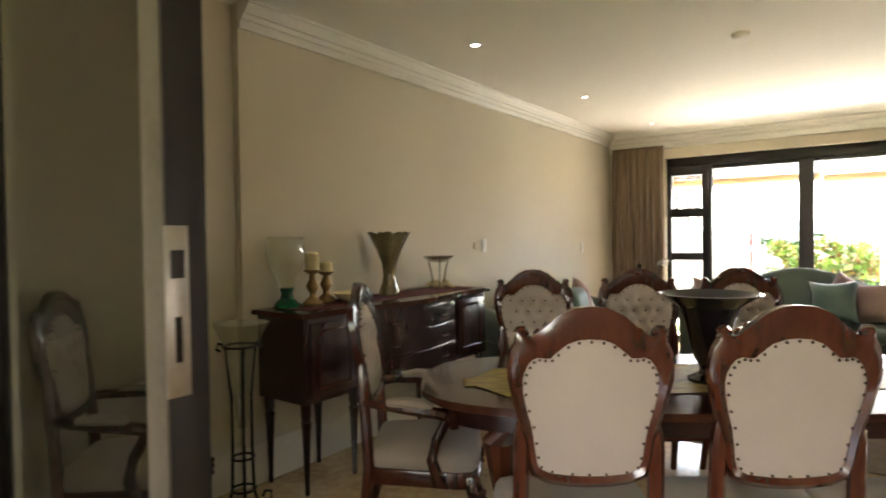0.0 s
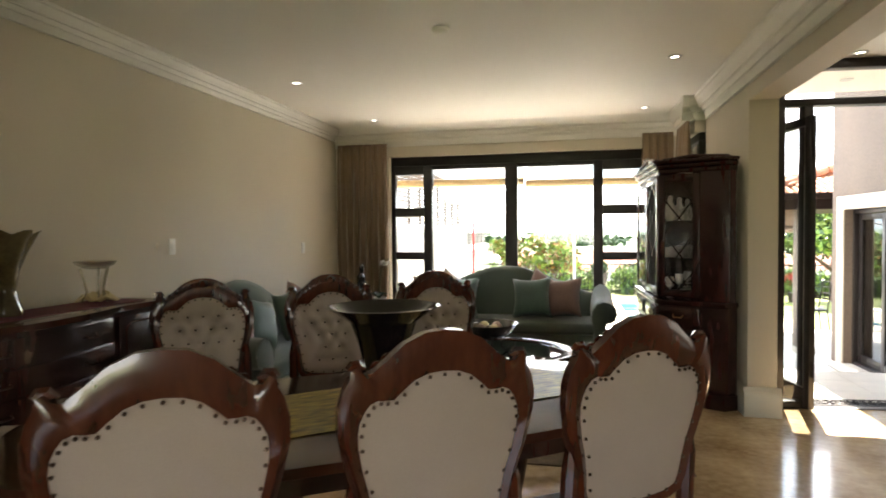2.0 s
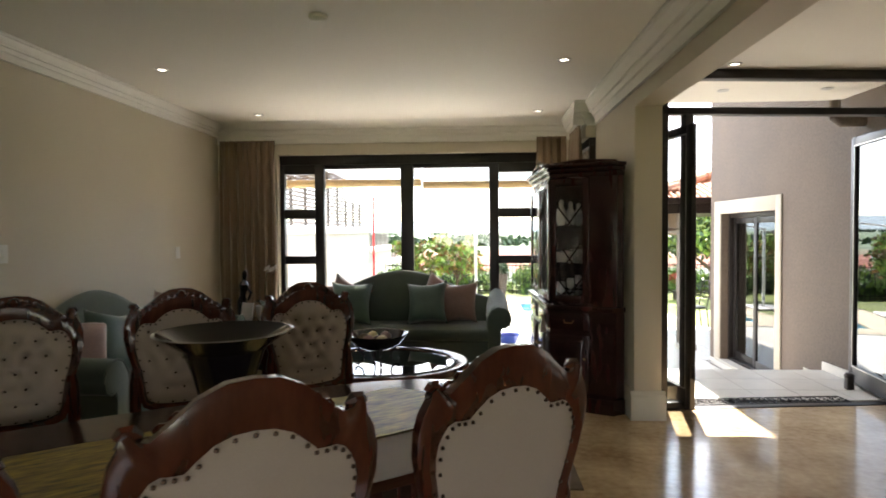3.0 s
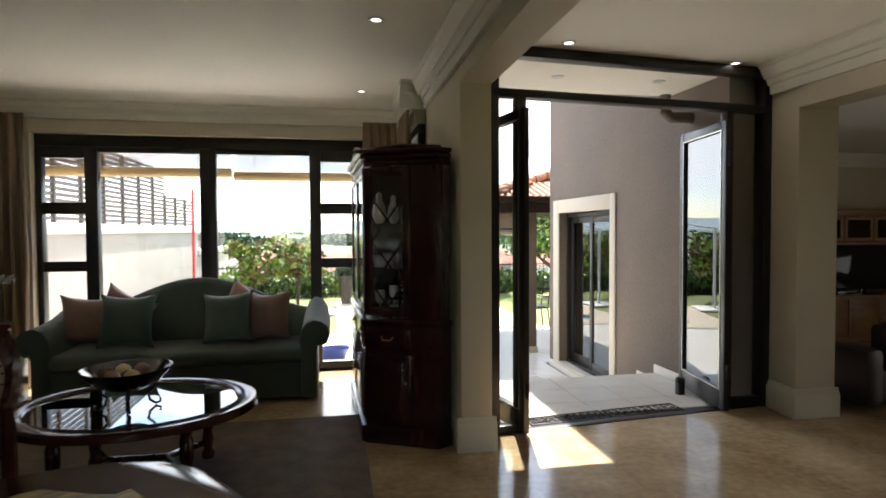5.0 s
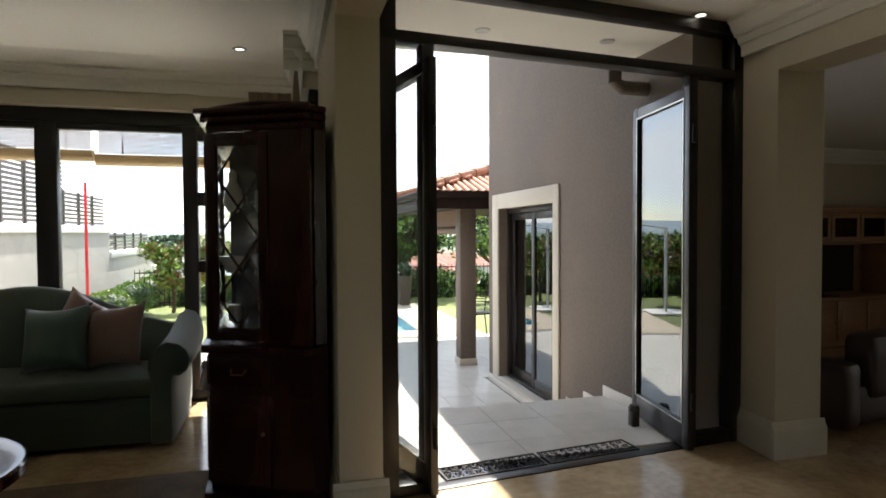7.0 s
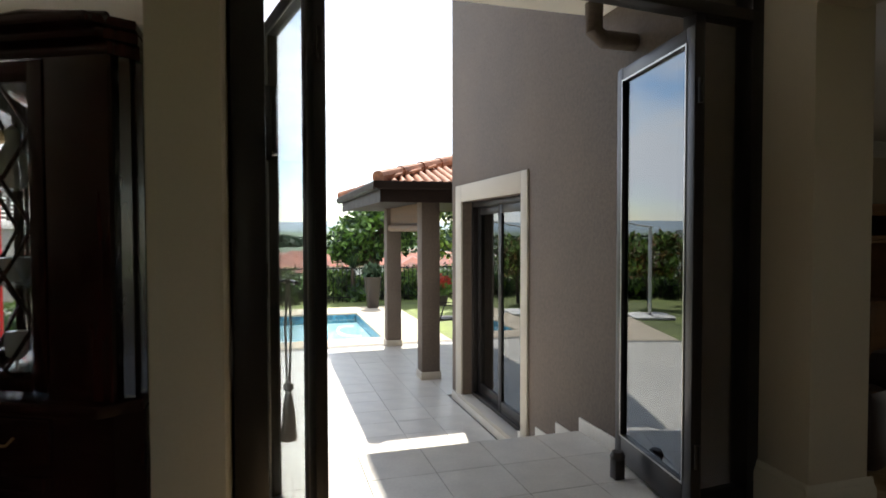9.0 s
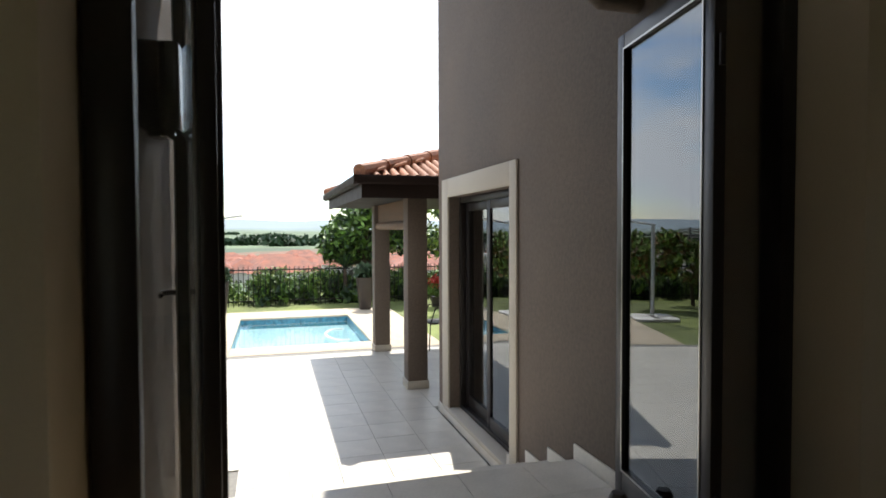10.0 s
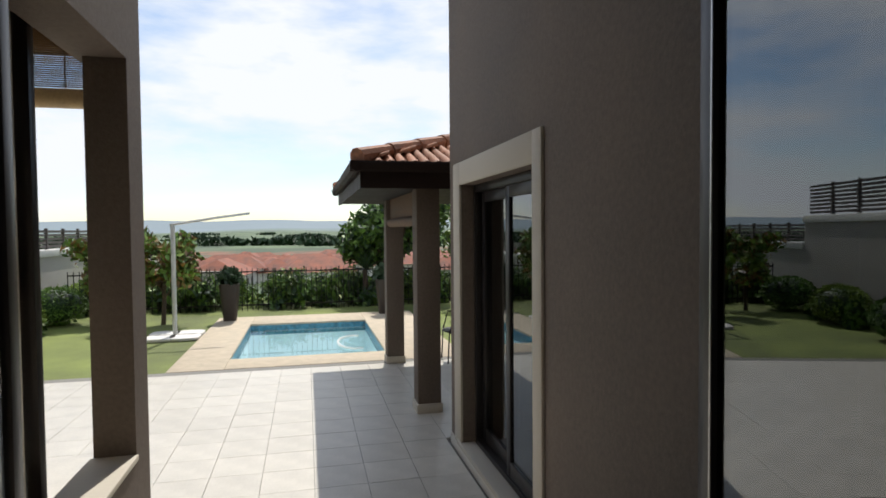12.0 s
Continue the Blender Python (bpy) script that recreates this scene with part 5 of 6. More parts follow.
facet(CF[3], CF[2], 2)
facet(CF[2], CF[1], 1, 0.61)
bm = bmesh.new()
for z in (1.17, 1.47):
    slab(bm, [(2.46, 6.47), (2.41, 6.41), (1.97, 6.63), (1.93, 7.68), (2.46, 7.68)], z, z + 0.008)
part("shelf", bm, M_GLASS, cb, smooth=0)
rnd = random.Random(12)
kinds = [[(0.03, 0), (0.03, 0.004), (0.004, 0.012), (0.004, 0.07), (0.03, 0.09), (0.036, 0.14), (0.032, 0.17)],
         [(0.03, 0), (0.036, 0.08), (0.04, 0.10)], [(0.025, 0), (0.05, 0.05), (0.04, 0.12), (0.02, 0.16), (0.022, 0.20), (0.001, 0.22)], [(0.04, 0), (0.05, 0.03), (0.085, 0.075), (0.088, 0.08)]]
M_CRYSTAL = glass("crystal", (0.93, 0.95, 0.95), 0.06)
for z in (0.842, 1.179, 1.479):
    for k in range(11):
        x, y = (2.05 + 0.13 * (k % 3), 6.72 + 0.085 * k) if k < 9 else (2.16 + 0.12 * (k - 9), 6.56)
        bm = bmesh.new()
        lathe(bm, kinds[(k * 7 + int(z * 10)) % 4], 12)
        tagged(part("crystal_glass", bm, M_CRYSTAL if k % 4 else M_CERAMIC, m=pose(x, y, z)), label="cut crystal glass standing on a shelf of the display cabinet" if k % 4 else "white china piece standing on a shelf of the display cabinet", category="glassware", group="cabinet glassware")
tk = thing("key_tassel", (1.90, 6.72, 0.72), label="pale tassel hanging from the cabinet key", category="tassel")
bm = bmesh.new()
lathe(bm, [(0.001, 0.02), (0.012, 0.0), (0.015, -0.02), (0.01, -0.03), (0.028, -0.13), (0.001, -0.132)], 10)
part("fringe", bm, M_CREAM, tk)

# ---- ceiling lights ----
DL = SPOTS
for x, y in DL:
    z = CEIL
    d = thing("downlight", (x, y, z), label="small round recessed downlight, lit, in the ceiling", category="downlight", group="ceiling downlights")
    bm = bmesh.new()
    lathe(bm, [(0.030, -0.001), (0.032, -0.008), (0.048, -0.008), (0.052, -0.001)], 20)
    part("trim_ring", bm, M_ALU, d)
    bm = bmesh.new()
    lathe(bm, [(0.030, -0.0015), (0.001, -0.004)], 14)
    part("lamp", bm, M_GLOW, d)
for x, y in ((3.55, 7.2), (4.45, 7.2)):
    d = thing("downlight", (x, y, 2.68), label="small round recessed downlight in the outdoor soffit, unlit", category="downlight", group="soffit downlights")
    bm = bmesh.new()
    lathe(bm, [(0.001, -0.001), (0.032, -0.004), (0.048, -0.008), (0.052, -0.001)], 20)
    part("trim_ring", bm, M_ALU, d)
sd = thing("smoke_detector", (0.43, 5.20, CEIL), label="flat white round smoke detector on the ceiling", category="smoke detector")
bm = bmesh.new()
lathe(bm, [(0.055, -0.001), (0.055, -0.018), (0.04, -0.028), (0.001, -0.03)], 20)
part("body", bm, M_CEIL, sd)

# ---- television room ----
LF = -0.42
tv = thing("wall_unit", (10.45, 11.17, LF), label="light oak wall unit with glazed cupboards round a television", category="wall unit")
W = 1.75
boxes("base_cabinet", M_OAK, [((-W, -0.45, 0.0), (W, 0.10, 0.08)), ((-W, -0.48, 0.08), (W, 0.10, 0.72)), ((-W - 0.03, -0.52, 0.72), (W + 0.03, 0.10, 0.76))], tv, 0.006)
boxes("bridge", M_OAK, [((-W, -0.36, 1.58), (W, 0.10, 1.62)), ((-W, 0.06, 0.76), (W, 0.10, 2.08)), ((-W, -0.36, 2.05), (W, 0.10, 2.09)), ((-W - 0.04, -0.40, 2.09), (W + 0.04, 0.10, 2.15)),
                        ((-W, -0.36, 0.76), (-W + 0.03, 0.06, 2.05)), ((-1.18, -0.36, 0.76), (-1.14, 0.06, 2.05)), ((1.14, -0.36, 0.76), (1.18, 0.06, 2.05)), ((W - 0.03, -0.36, 0.76), (W, 0.06, 2.05))], tv, 0.004)
for k in range(6):
    x0, x1 = -W + k * 2 * W / 6 + 0.01, -W + (k + 1) * 2 * W / 6 - 0.01
    d = boxes("door", M_OAK, [((x0, -0.50, 0.10), (x1, -0.48, 0.70)), ((x0 + 0.07, -0.508, 0.17), (x1 - 0.07, -0.50, 0.63))], tv, 0.003)
    bm = bmesh.new()
    xk = x1 - 0.04 if k % 2 == 0 else x0 + 0.04
    tube(bm, [(xk, -0.50, 0.36), (xk, -0.53, 0.38), (xk, -0.53, 0.44), (xk, -0.50, 0.46)], 0.007, 6)
    part("handle", bm, M_GOLD, d)
for x0, x1, z0, z1 in ((-1.13, -0.58, 1.63, 2.04), (-0.56, -0.01, 1.63, 2.04), (0.01, 0.56, 1.63, 2.04), (0.58, 1.13, 1.63, 2.04), (-1.71, -1.19, 0.78, 2.04), (1.19, 1.71, 0.78, 2.04)):
    d = boxes("glass_door", M_OAK, [((x0, -0.38, z0), (x0 + 0.06, -0.36, z1)), ((x1 - 0.06, -0.38, z0), (x1, -0.36, z1)), ((x0 + 0.06, -0.38, z0), (x1 - 0.06, -0.36, z0 + 0.06)), ((x0 + 0.06, -0.38, z1 - 0.06), (x1 - 0.06, -0.36, z1))], tv, 0.003)
    boxes("pane", M_DARKGLASS, [((x0 + 0.06, -0.372, z0 + 0.06), (x1 - 0.06, -0.368, z1 - 0.06))], d)
t2 = thing("television", (10.32, 10.86, LF + 0.76), label="flat black television standing in the oak wall unit", category="television")
boxes("screen", M_SCREEN, [((-0.62, -0.03, 0.08), (0.62, 0.03, 0.80))], t2, 0.006)
boxes("stand", M_BLACK, [((-0.25, -0.12, 0.0), (0.25, 0.10, 0.02)), ((-0.05, -0.02, 0.02), (0.05, 0.02, 0.08))], t2, 0.003)
dk = thing("media_player", (10.02, 10.73, LF + 0.761), label="silver and black media player below the television", category="media player")
boxes("case", M_BLACK, [((-0.36, -0.06, 0.01), (-0.02, 0.06, 0.07))], dk, 0.003)
boxes("face", M_ALU, [((-0.36, -0.065, 0.012), (-0.02, -0.061, 0.02)), ((-0.36, -0.065, 0.06), (-0.02, -0.061, 0.068))], dk)
ls_ = thing("leather_sofa", (7.85, 8.1, LF), 10, label="dark brown leather sofa in the lower television room", category="sofa")
boxes("seat", M_LEATHER, [((-1.0, -0.45, 0.08), (1.0, 0.45, 0.44))], ls_, 0.05)
boxes("backrest", M_LEATHER, [((-0.75, -0.50, 0.30), (1.0, -0.22, 0.88))], ls_, 0.08)
boxes("armrest", M_LEATHER, [((-1.12, -0.48, 0.06), (-0.84, 0.46, 0.66))], ls_, 0.08)
boxes("armrest", M_LEATHER, [((0.9, -0.48, 0.06), (1.15, 0.46, 0.66))], ls_, 0.08)

# ---- veranda ----
bl_i = 0
for x0, x1, zb in ((-2.4, 0.60, 2.085), (0.66, 2.56, 2.05)):
    b = thing("bamboo_blind", (0, 9.56, 0), label="rolled bamboo blind hanging under the veranda beam", category="blind", group="bamboo blinds")
    bm = bmesh.new()
    z = zb + 0.06
    k = 0
    while z < 2.52:
        box(bm, (x0, -0.003 + 0.002 * math.sin(k), z), (x1, 0.003 + 0.002 * math.sin(k), z + 0.008))
        z += 0.0115
        k += 1
    for x in (x0 + 0.2, (x0 + x1) / 2, x1 - 0.2):
        box(bm, (x - 0.004, -0.006, zb), (x + 0.004, -0.004, 2.52))
    part("slats", bm, M_BAMBOO, b, kind="stuff", smooth=0)
    bm = bmesh.new()
    tube(bm, [(x0 - 0.02, 0, zb), (x1 + 0.02, 0, zb)], 0.055, 14)
    part("roll", bm, M_BAMBOOLIGHT, b)
ws = thing("wash_basin", (1.72, 9.35, -0.03), label="dark blue plastic bowl standing on the veranda floor", category="bowl")
bm = bmesh.new()
lathe(bm, [(0.12, 0), (0.13, 0.01), (0.18, 0.13), (0.195, 0.14), (0.17, 0.13), (0.11, 0.02), (0.001, 0.018)], 20)
part("bowl", bm, M_BLUE, ws)

# ---- pavilion ----
for y in (11.70, 14.02):
    c = thing("pavilion_column", (4.86, y, PATIO), label="square taupe plastered column with a small base", category="column", group="pavilion columns")
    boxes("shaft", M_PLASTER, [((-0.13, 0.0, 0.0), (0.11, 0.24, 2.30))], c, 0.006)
    boxes("base", M_SURROUND, [((-0.145, -0.015, 0.0), (0.125, 0.255, 0.10))], c, 0.006)
boxes("pavilion_beam", M_FASCIA, [((4.74, 11.70, 1.73), (4.96, 14.26, 1.98)), ((4.97, 11.72, 1.73), (12.0, 11.92, 1.98)), ((4.97, 14.04, 1.73), (12.0, 14.24, 1.98))])
EX0, EY0, EX1, EY1, EZ = 4.15, 11.45, 9.2, 15.3, 1.88
boxes("pavilion_soffit", M_FASCIA, [((EX0 + 0.03, EY0 + 0.03, 1.72), (EX1, EY1, 1.75)), ((EX0, EY0, 1.70), (EX0 + 0.03, EY1, 1.90)), ((EX0 + 0.03, EY0, 1.70), (EX1, EY0 + 0.03, 1.90)), ((EX0 + 0.03, EY1 - 0.03, 1.75), (EX1, EY1, 1.90))])
bm = bmesh.new()
gp = [(0, 1.86), (0.0, 1.93), (0.09, 1.95), (0.10, 1.93), (0.085, 1.87), (0.05, 1.85)]
profile_run(bm, gp, (EX0, EY1 + 0.1), (EX0, EY0 - 0.1), (-1, 0))
profile_run(bm, gp, (EX0 - 0.1, EY0), (EX1, EY0), (0, -1))
part("gutter", bm, M_FASCIA, kind="structure")
pr = thing("pavilion_roof", (0, 0, 0), label="hipped roof of weathered terracotta barrel tiles", category="roof")
cy = (EY0 + EY1) / 2
PITCH = 0.30
verts = [(EX0, EY0, 1.92), (EX1, EY0, 1.92), (EX1, cy, 1.92 + PITCH * (cy - EY0)), (EX0 + (cy - EY0), cy, 1.92 + PITCH * (cy - EY0)), (EX0, EY1, 1.92), (EX1, EY1, 1.92)]
from_arrays("deck", verts, [(0, 1, 2, 3), (0, 3, 4), (4, 3, 2, 5)], M_ROOF, pr)
bm = bmesh.new()
seg = 5
arc = [(0.042 * math.cos(math.pi * k / seg), 0.042 * math.sin(math.pi * k / seg)) for k in range(seg + 1)]


def tile_mesh():
    bm = bmesh.new()
    a = [bm.verts.new((x * 1.1, 0, z)) for x, z in arc]
    b = [bm.verts.new((x * 0.9, 0.36, z * 0.9 + 0.012)) for x, z in arc]
    for k in range(seg):
        bm.faces.new((a[k], a[k + 1], b[k + 1], b[k]))
    bm.faces.new(a)
    return finish(bm, "roof_tile", M_ROOF, 40)


TM = tile_mesh()
sl = math.degrees(math.atan(PITCH))
count = 0
for face, w, base in (("south", EX1 - EX0, 0), ("west", EY1 - EY0, 0)):
    nc = int(w / 0.115)
    for i in range(nc):
        u = 0.06 + i * 0.115
        reach = min(u, (EY1 - EY0) / 2) if face == "south" else min(u, w - u)
        nr = int(reach / 0.30) + 1
        for j in range(min(nr, 3 if i < 30 else 2)):
            v = j * 0.30
            if v > reach or count > 290:
                continue
            t = new("roof_tile", TM)
            t.parent = pr
            z = 1.925 + PITCH * v
            if face == "south":
                t.matrix_basis = pose(EX0 + u, EY0 - 0.04 + v, z, sl, 0, 0)
            else:
                t.matrix_basis = pose(EX0 - 0.04 + v, EY1 - u, z, sl, 0, -90)
            count += 1
bm = bmesh.new()
hip = [(EX0 - 0.03 + s, EY0 - 0.03 + s, 1.99 + PITCH * s) for s in (0, 0.35, 0.7, 1.05, 1.4, 1.75, 2.1)]
for a, b in zip(hip, hip[1:]):
    tube(bm, [a, b], [0.085, 0.072], 10)
hip2 = [(EX0 - 0.03 + s, EY1 + 0.03 - s, 1.99 + PITCH * s) for s in (0, 0.35, 0.7, 1.05, 1.4, 1.75, 2.1)]
for a, b in zip(hip2, hip2[1:]):
    tube(bm, [a, b], [0.085, 0.072], 10)
part("hip_tiles", bm, M_ROOF, pr)
rb = thing("rolled_blind", (4.80, 12.9, 0), label="brown woven blind rolled up between the pavilion columns", category="blind")
M_WOVEN = material("brown_woven_reed", (0.13, 0.075, 0.04), 0.7, spot=0.2, scale=3, fine=60, bump=0.5, bump_scale=40, stretch=(1, 0.1, 4))
boxes("cloth", M_WOVEN, [((-0.01, -0.93, 1.42), (0.0, 1.10, 1.73))], rb)
bm = bmesh.new()
tube(bm, [(0, -0.94, 1.40), (0, 1.11, 1.40)], 0.06, 12)
part("roll", bm, M_WOVEN, rb)
gc = thing("garden_chair", (5.75, 14.0, PATIO), 90, label="black wrought iron garden chair on the patio", category="chair")
bm = bmesh.new()
for sx in (-0.2, 0.2):
    tube(bm, [(sx, 0.2, 0), (sx, 0.18, 0.42), (sx, -0.2, 0.43), (sx, -0.27, 0.95)], 0.012, 6)
    tube(bm, [(sx, -0.25, 0), (sx, -0.2, 0.43)], 0.012, 6)
    tube(bm, [(sx, -0.23, 0.66), (sx * 1.1, 0.1, 0.68), (sx, 0.18, 0.42)], 0.012, 6)
for z in (0.6, 0.72, 0.84, 0.95):
    tube(bm, [(-0.2, -0.27, z), (0, -0.30, z + 0.02), (0.2, -0.27, z)], 0.01, 6)
part("frame", bm, M_IRON, gc)
bm = bmesh.new()
slab(bm, superoval(0.22, 0.22, 0.7, 24), 0.425, 0.445)
part("seat", bm, M_IRON, gc)

# ---- garden and pool ----
PX0, PX1, PY0, PY1 = 2.52, 4.82, 14.95, 18.25
WATER = -0.66
HX0, HX1, HY0, HY1 = 1.78, 5.95, 14.30, 19.35
# one ground sheet out to the horizon, open where the house, patio and pool stand
ys_ = [-60, -2.3, 9.0, 14.3, 19.35, 21.6, 24, 30, 42, 60, 90, 130, 180, 240, 300, 360, 430, 520, 640, 800, 1000, 1300, 1700, 2200, 2800, 3400, 4200]
xs_ = [-4200, -2500, -1600, -1000, -650, -420, -280, -190, -130, -85, -55, -30, -12, -2.6, 1.78, 5.95, 13, 30, 55, 85, 130, 190, 280, 420, 650, 1000, 1600, 2500, 4200]


def land(x, y):
    d = max(0.0, y - 24.0)
    z = -0.60
    if d > 0:
        z = -0.60 - 12.5 * (1 - math.exp(-d / 95.0))
        amp = min(1.0, d / 400.0)
        z += amp * 2.2 * noise.noise((x / 220.0, y / 220.0, 3.1))
        if y > 1200:
            z += (y - 1200) / 3000 * 26 + min(1, (y - 1200) / 1500) * 20 * noise.noise((x / 900.0, y / 900.0, 7.7))
        if y > 2600:
            z += (y - 2600) / 1600 * 62 + 26 * noise.noise((x / 700.0, 0.3, 1.7))
    return z


gv, gi = [], {}
for j, y in enumerate(ys_):
    for i, x in enumerate(xs_):
        gi[i, j] = len(gv)
        gv.append((x, y, land(x, y)))
gf = []
for j in range(len(ys_) - 1):
    for i in range(len(xs_) - 1):
        inside = xs_[i] >= 1.7 and xs_[i + 1] <= 6 and ys_[j] >= 14.2 and ys_[j + 1] <= 19.4
        house = xs_[i] >= -2.7 and xs_[i + 1] <= 13.1 and ys_[j] >= -2.4 and ys_[j + 1] <= 9.1
        if not inside and not house:
            gf.append((gi[i, j], gi[i + 1, j], gi[i + 1, j + 1], gi[i, j + 1]))

M_LAND = material("lawn_fields_and_haze", (0.165, 0.20, 0.05), 0.9, spot=0.25, scale=0.9, fine=60, bump=0.5, bump_scale=70)
t = M_LAND.node_tree
bs = t.nodes["Principled BSDF"]
lawn_col = bs.inputs["Base Color"].links[0].from_socket
tc = t.nodes.new("ShaderNodeTexCoord")
sp = t.nodes.new("ShaderNodeSeparateXYZ")
t.links.new(tc.outputs["Object"], sp.inputs[0])


def node(kind, **ins):
    n = t.nodes.new(kind)
    for k_, v_ in ins.items():
        n.inputs[k_.replace("_", " ")].default_value = v_
    return n


nz = node("ShaderNodeTexNoise", Scale=0.012, Detail=6.0)
nz2 = node("ShaderNodeTexNoise", Scale=0.11, Detail=6.0)
nz3 = node("ShaderNodeTexNoise", Scale=0.004, Detail=4.0)
for q in (nz, nz2, nz3):
    t.links.new(tc.outputs["Object"], q.inputs["Vector"])
fields = t.nodes.new("ShaderNodeValToRGB")
fields.color_ramp.elements[0].position, fields.color_ramp.elements[1].position = 0.40, 0.60
fields.color_ramp.elements[0].color, fields.color_ramp.elements[1].color = (0.035, 0.065, 0.028, 1), (0.11, 0.16, 0.075, 1)
t.links.new(nz.outputs["Fac"], fields.inputs[0])
soil = t.nodes.new("ShaderNodeValToRGB")
soil.color_ramp.elements[0].position, soil.color_ramp.elements[1].position = 0.38, 0.62
soil.color_ramp.elements[0].color, soil.color_ramp.elements[1].color = (0.05, 0.055, 0.025, 1), (0.27, 0.085, 0.045, 1)
t.links.new(nz2.outputs["Fac"], soil.inputs[0])


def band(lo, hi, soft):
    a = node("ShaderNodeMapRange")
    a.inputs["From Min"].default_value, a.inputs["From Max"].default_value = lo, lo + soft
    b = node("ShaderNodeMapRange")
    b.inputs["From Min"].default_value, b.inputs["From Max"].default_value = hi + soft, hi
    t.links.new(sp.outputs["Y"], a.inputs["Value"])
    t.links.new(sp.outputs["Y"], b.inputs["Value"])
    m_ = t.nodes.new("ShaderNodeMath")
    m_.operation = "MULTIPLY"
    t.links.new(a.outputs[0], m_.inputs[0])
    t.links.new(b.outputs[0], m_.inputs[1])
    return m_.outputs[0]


def mixc(fac, a, b):
    m_ = t.nodes.new("ShaderNodeMixRGB")
    t.links.new(fac, m_.inputs[0])
    for s_, v_ in ((1, a), (2, b)):
        if isinstance(v_, tuple):
            m_.inputs[s_].default_value = v_
        else:
            t.links.new(v_, m_.inputs[s_])
    return m_.outputs[0]


far = band(26, 9000, 10)
red = band(150, 420, 60)
rm = t.nodes.new("ShaderNodeMath")
rm.operation = "MULTIPLY"
rk = t.nodes.new("ShaderNodeMapRange")
rk.inputs["From Min"].default_value, rk.inputs["From Max"].default_value = 0.42, 0.50
t.links.new(nz.outputs["Fac"], rk.inputs["Value"])
t.links.new(red, rm.inputs[0])
t.links.new(rk.outputs[0], rm.inputs[1])
c = mixc(far, lawn_col, fields.outputs[0])
c = mixc(rm.outputs[0], c, soil.outputs[0])
# distance haze put into the colour: far hills blend to blue-grey
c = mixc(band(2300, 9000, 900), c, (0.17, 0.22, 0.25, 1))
t.links.new(c, bs.inputs["Base Color"])
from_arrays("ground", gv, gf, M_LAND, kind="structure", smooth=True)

boxes("patio_bed", M_GROUT, [((-2.6, 9.72, -0.75), (XW + 7.5, 14.30, PATIO - 0.012)), ((XR2, 8.9, -0.75), (XW, 9.72, PATIO - 0.012))])
boxes("pool_coping", M_COPING, [((HX0, HY0, -0.75), (PX0, HY1, PATIO - 0.004)), ((PX1, HY0, -0.75), (HX1, HY1, PATIO - 0.004)), ((PX0, HY0, -0.75), (PX1, PY0, PATIO - 0.004)), ((PX0, PY1, -0.75), (PX1, HY1, PATIO - 0.004))], bevel=0.01)
boxes("pool_shell", M_POOL, [((PX0 - 0.1, PY0 - 0.1, -1.9), (PX1 + 0.1, PY1 + 0.1, -1.8)), ((PX0 - 0.1, PY0 - 0.1, -1.8), (PX0, PY1 + 0.1, -0.80)), ((PX1, PY0 - 0.1, -1.8), (PX1 + 0.1, PY1 + 0.1, -0.80)),
                             ((PX0, PY0 - 0.1, -1.8), (PX1, PY0, -0.80)), ((PX0, PY1, -1.8), (PX1, PY1 + 0.1, -0.80))])
boxes("pool_band", M_POOLTILE, [((PX0 - 0.1, PY0 - 0.1, -0.80), (PX0 + 0.006, PY1 + 0.1, -0.61)), ((PX1 - 0.006, PY0 - 0.1, -0.80), (PX1 + 0.1, PY1 + 0.1, -0.61)), ((PX0 + 0.006, PY0 - 0.1, -0.80), (PX1 - 0.006, PY0 + 0.006, -0.61)), ((PX0 + 0.006, PY1 - 0.006, -0.80), (PX1 - 0.006, PY1 + 0.1, -0.61))])
M_WATER = glass("water", (0.90, 0.99, 1.0), -0.01, 0.42)
wt_ = M_WATER.node_tree
wn = wt_.nodes.new("ShaderNodeTexNoise")
wn.inputs["Scale"].default_value = 5.0
wb = wt_.nodes.new("ShaderNodeBump")
wb.inputs["Strength"].default_value, wb.inputs["Distance"].default_value = 0.05, 0.01
wt_.links.new(wn.outputs["Fac"], wb.inputs["Height"])
for n_ in wt_.nodes:
    if n_.type in ("BSDF_GLOSSY", "LAYER_WEIGHT"):
        wt_.links.new(wb.outputs[0], n_.inputs["Normal"])
wv = from_arrays("water", [(PX0, PY0, WATER), (PX1, PY0, WATER), (PX1, PY1, WATER), (PX0, PY1, WATER)], [(0, 1, 2, 3)], M_WATER, kind="structure")
wv.visible_shadow = False
pc = thing("pool_hose", (4.45, 16.2, WATER + 0.01), label="white floating hose of a pool cleaner", category="hose")
bm = bmesh.new()
tube(bm, [(0.3 * math.cos(a), 0.62 * math.sin(a), 0.0) for a in (1.2, 1.6, 2.0, 2.5, 3.0, 3.5, 4.0, 4.5, 5.0)], 0.022, 6)
part("hose", bm, M_WHITE, pc)

rnd = random.Random(21)
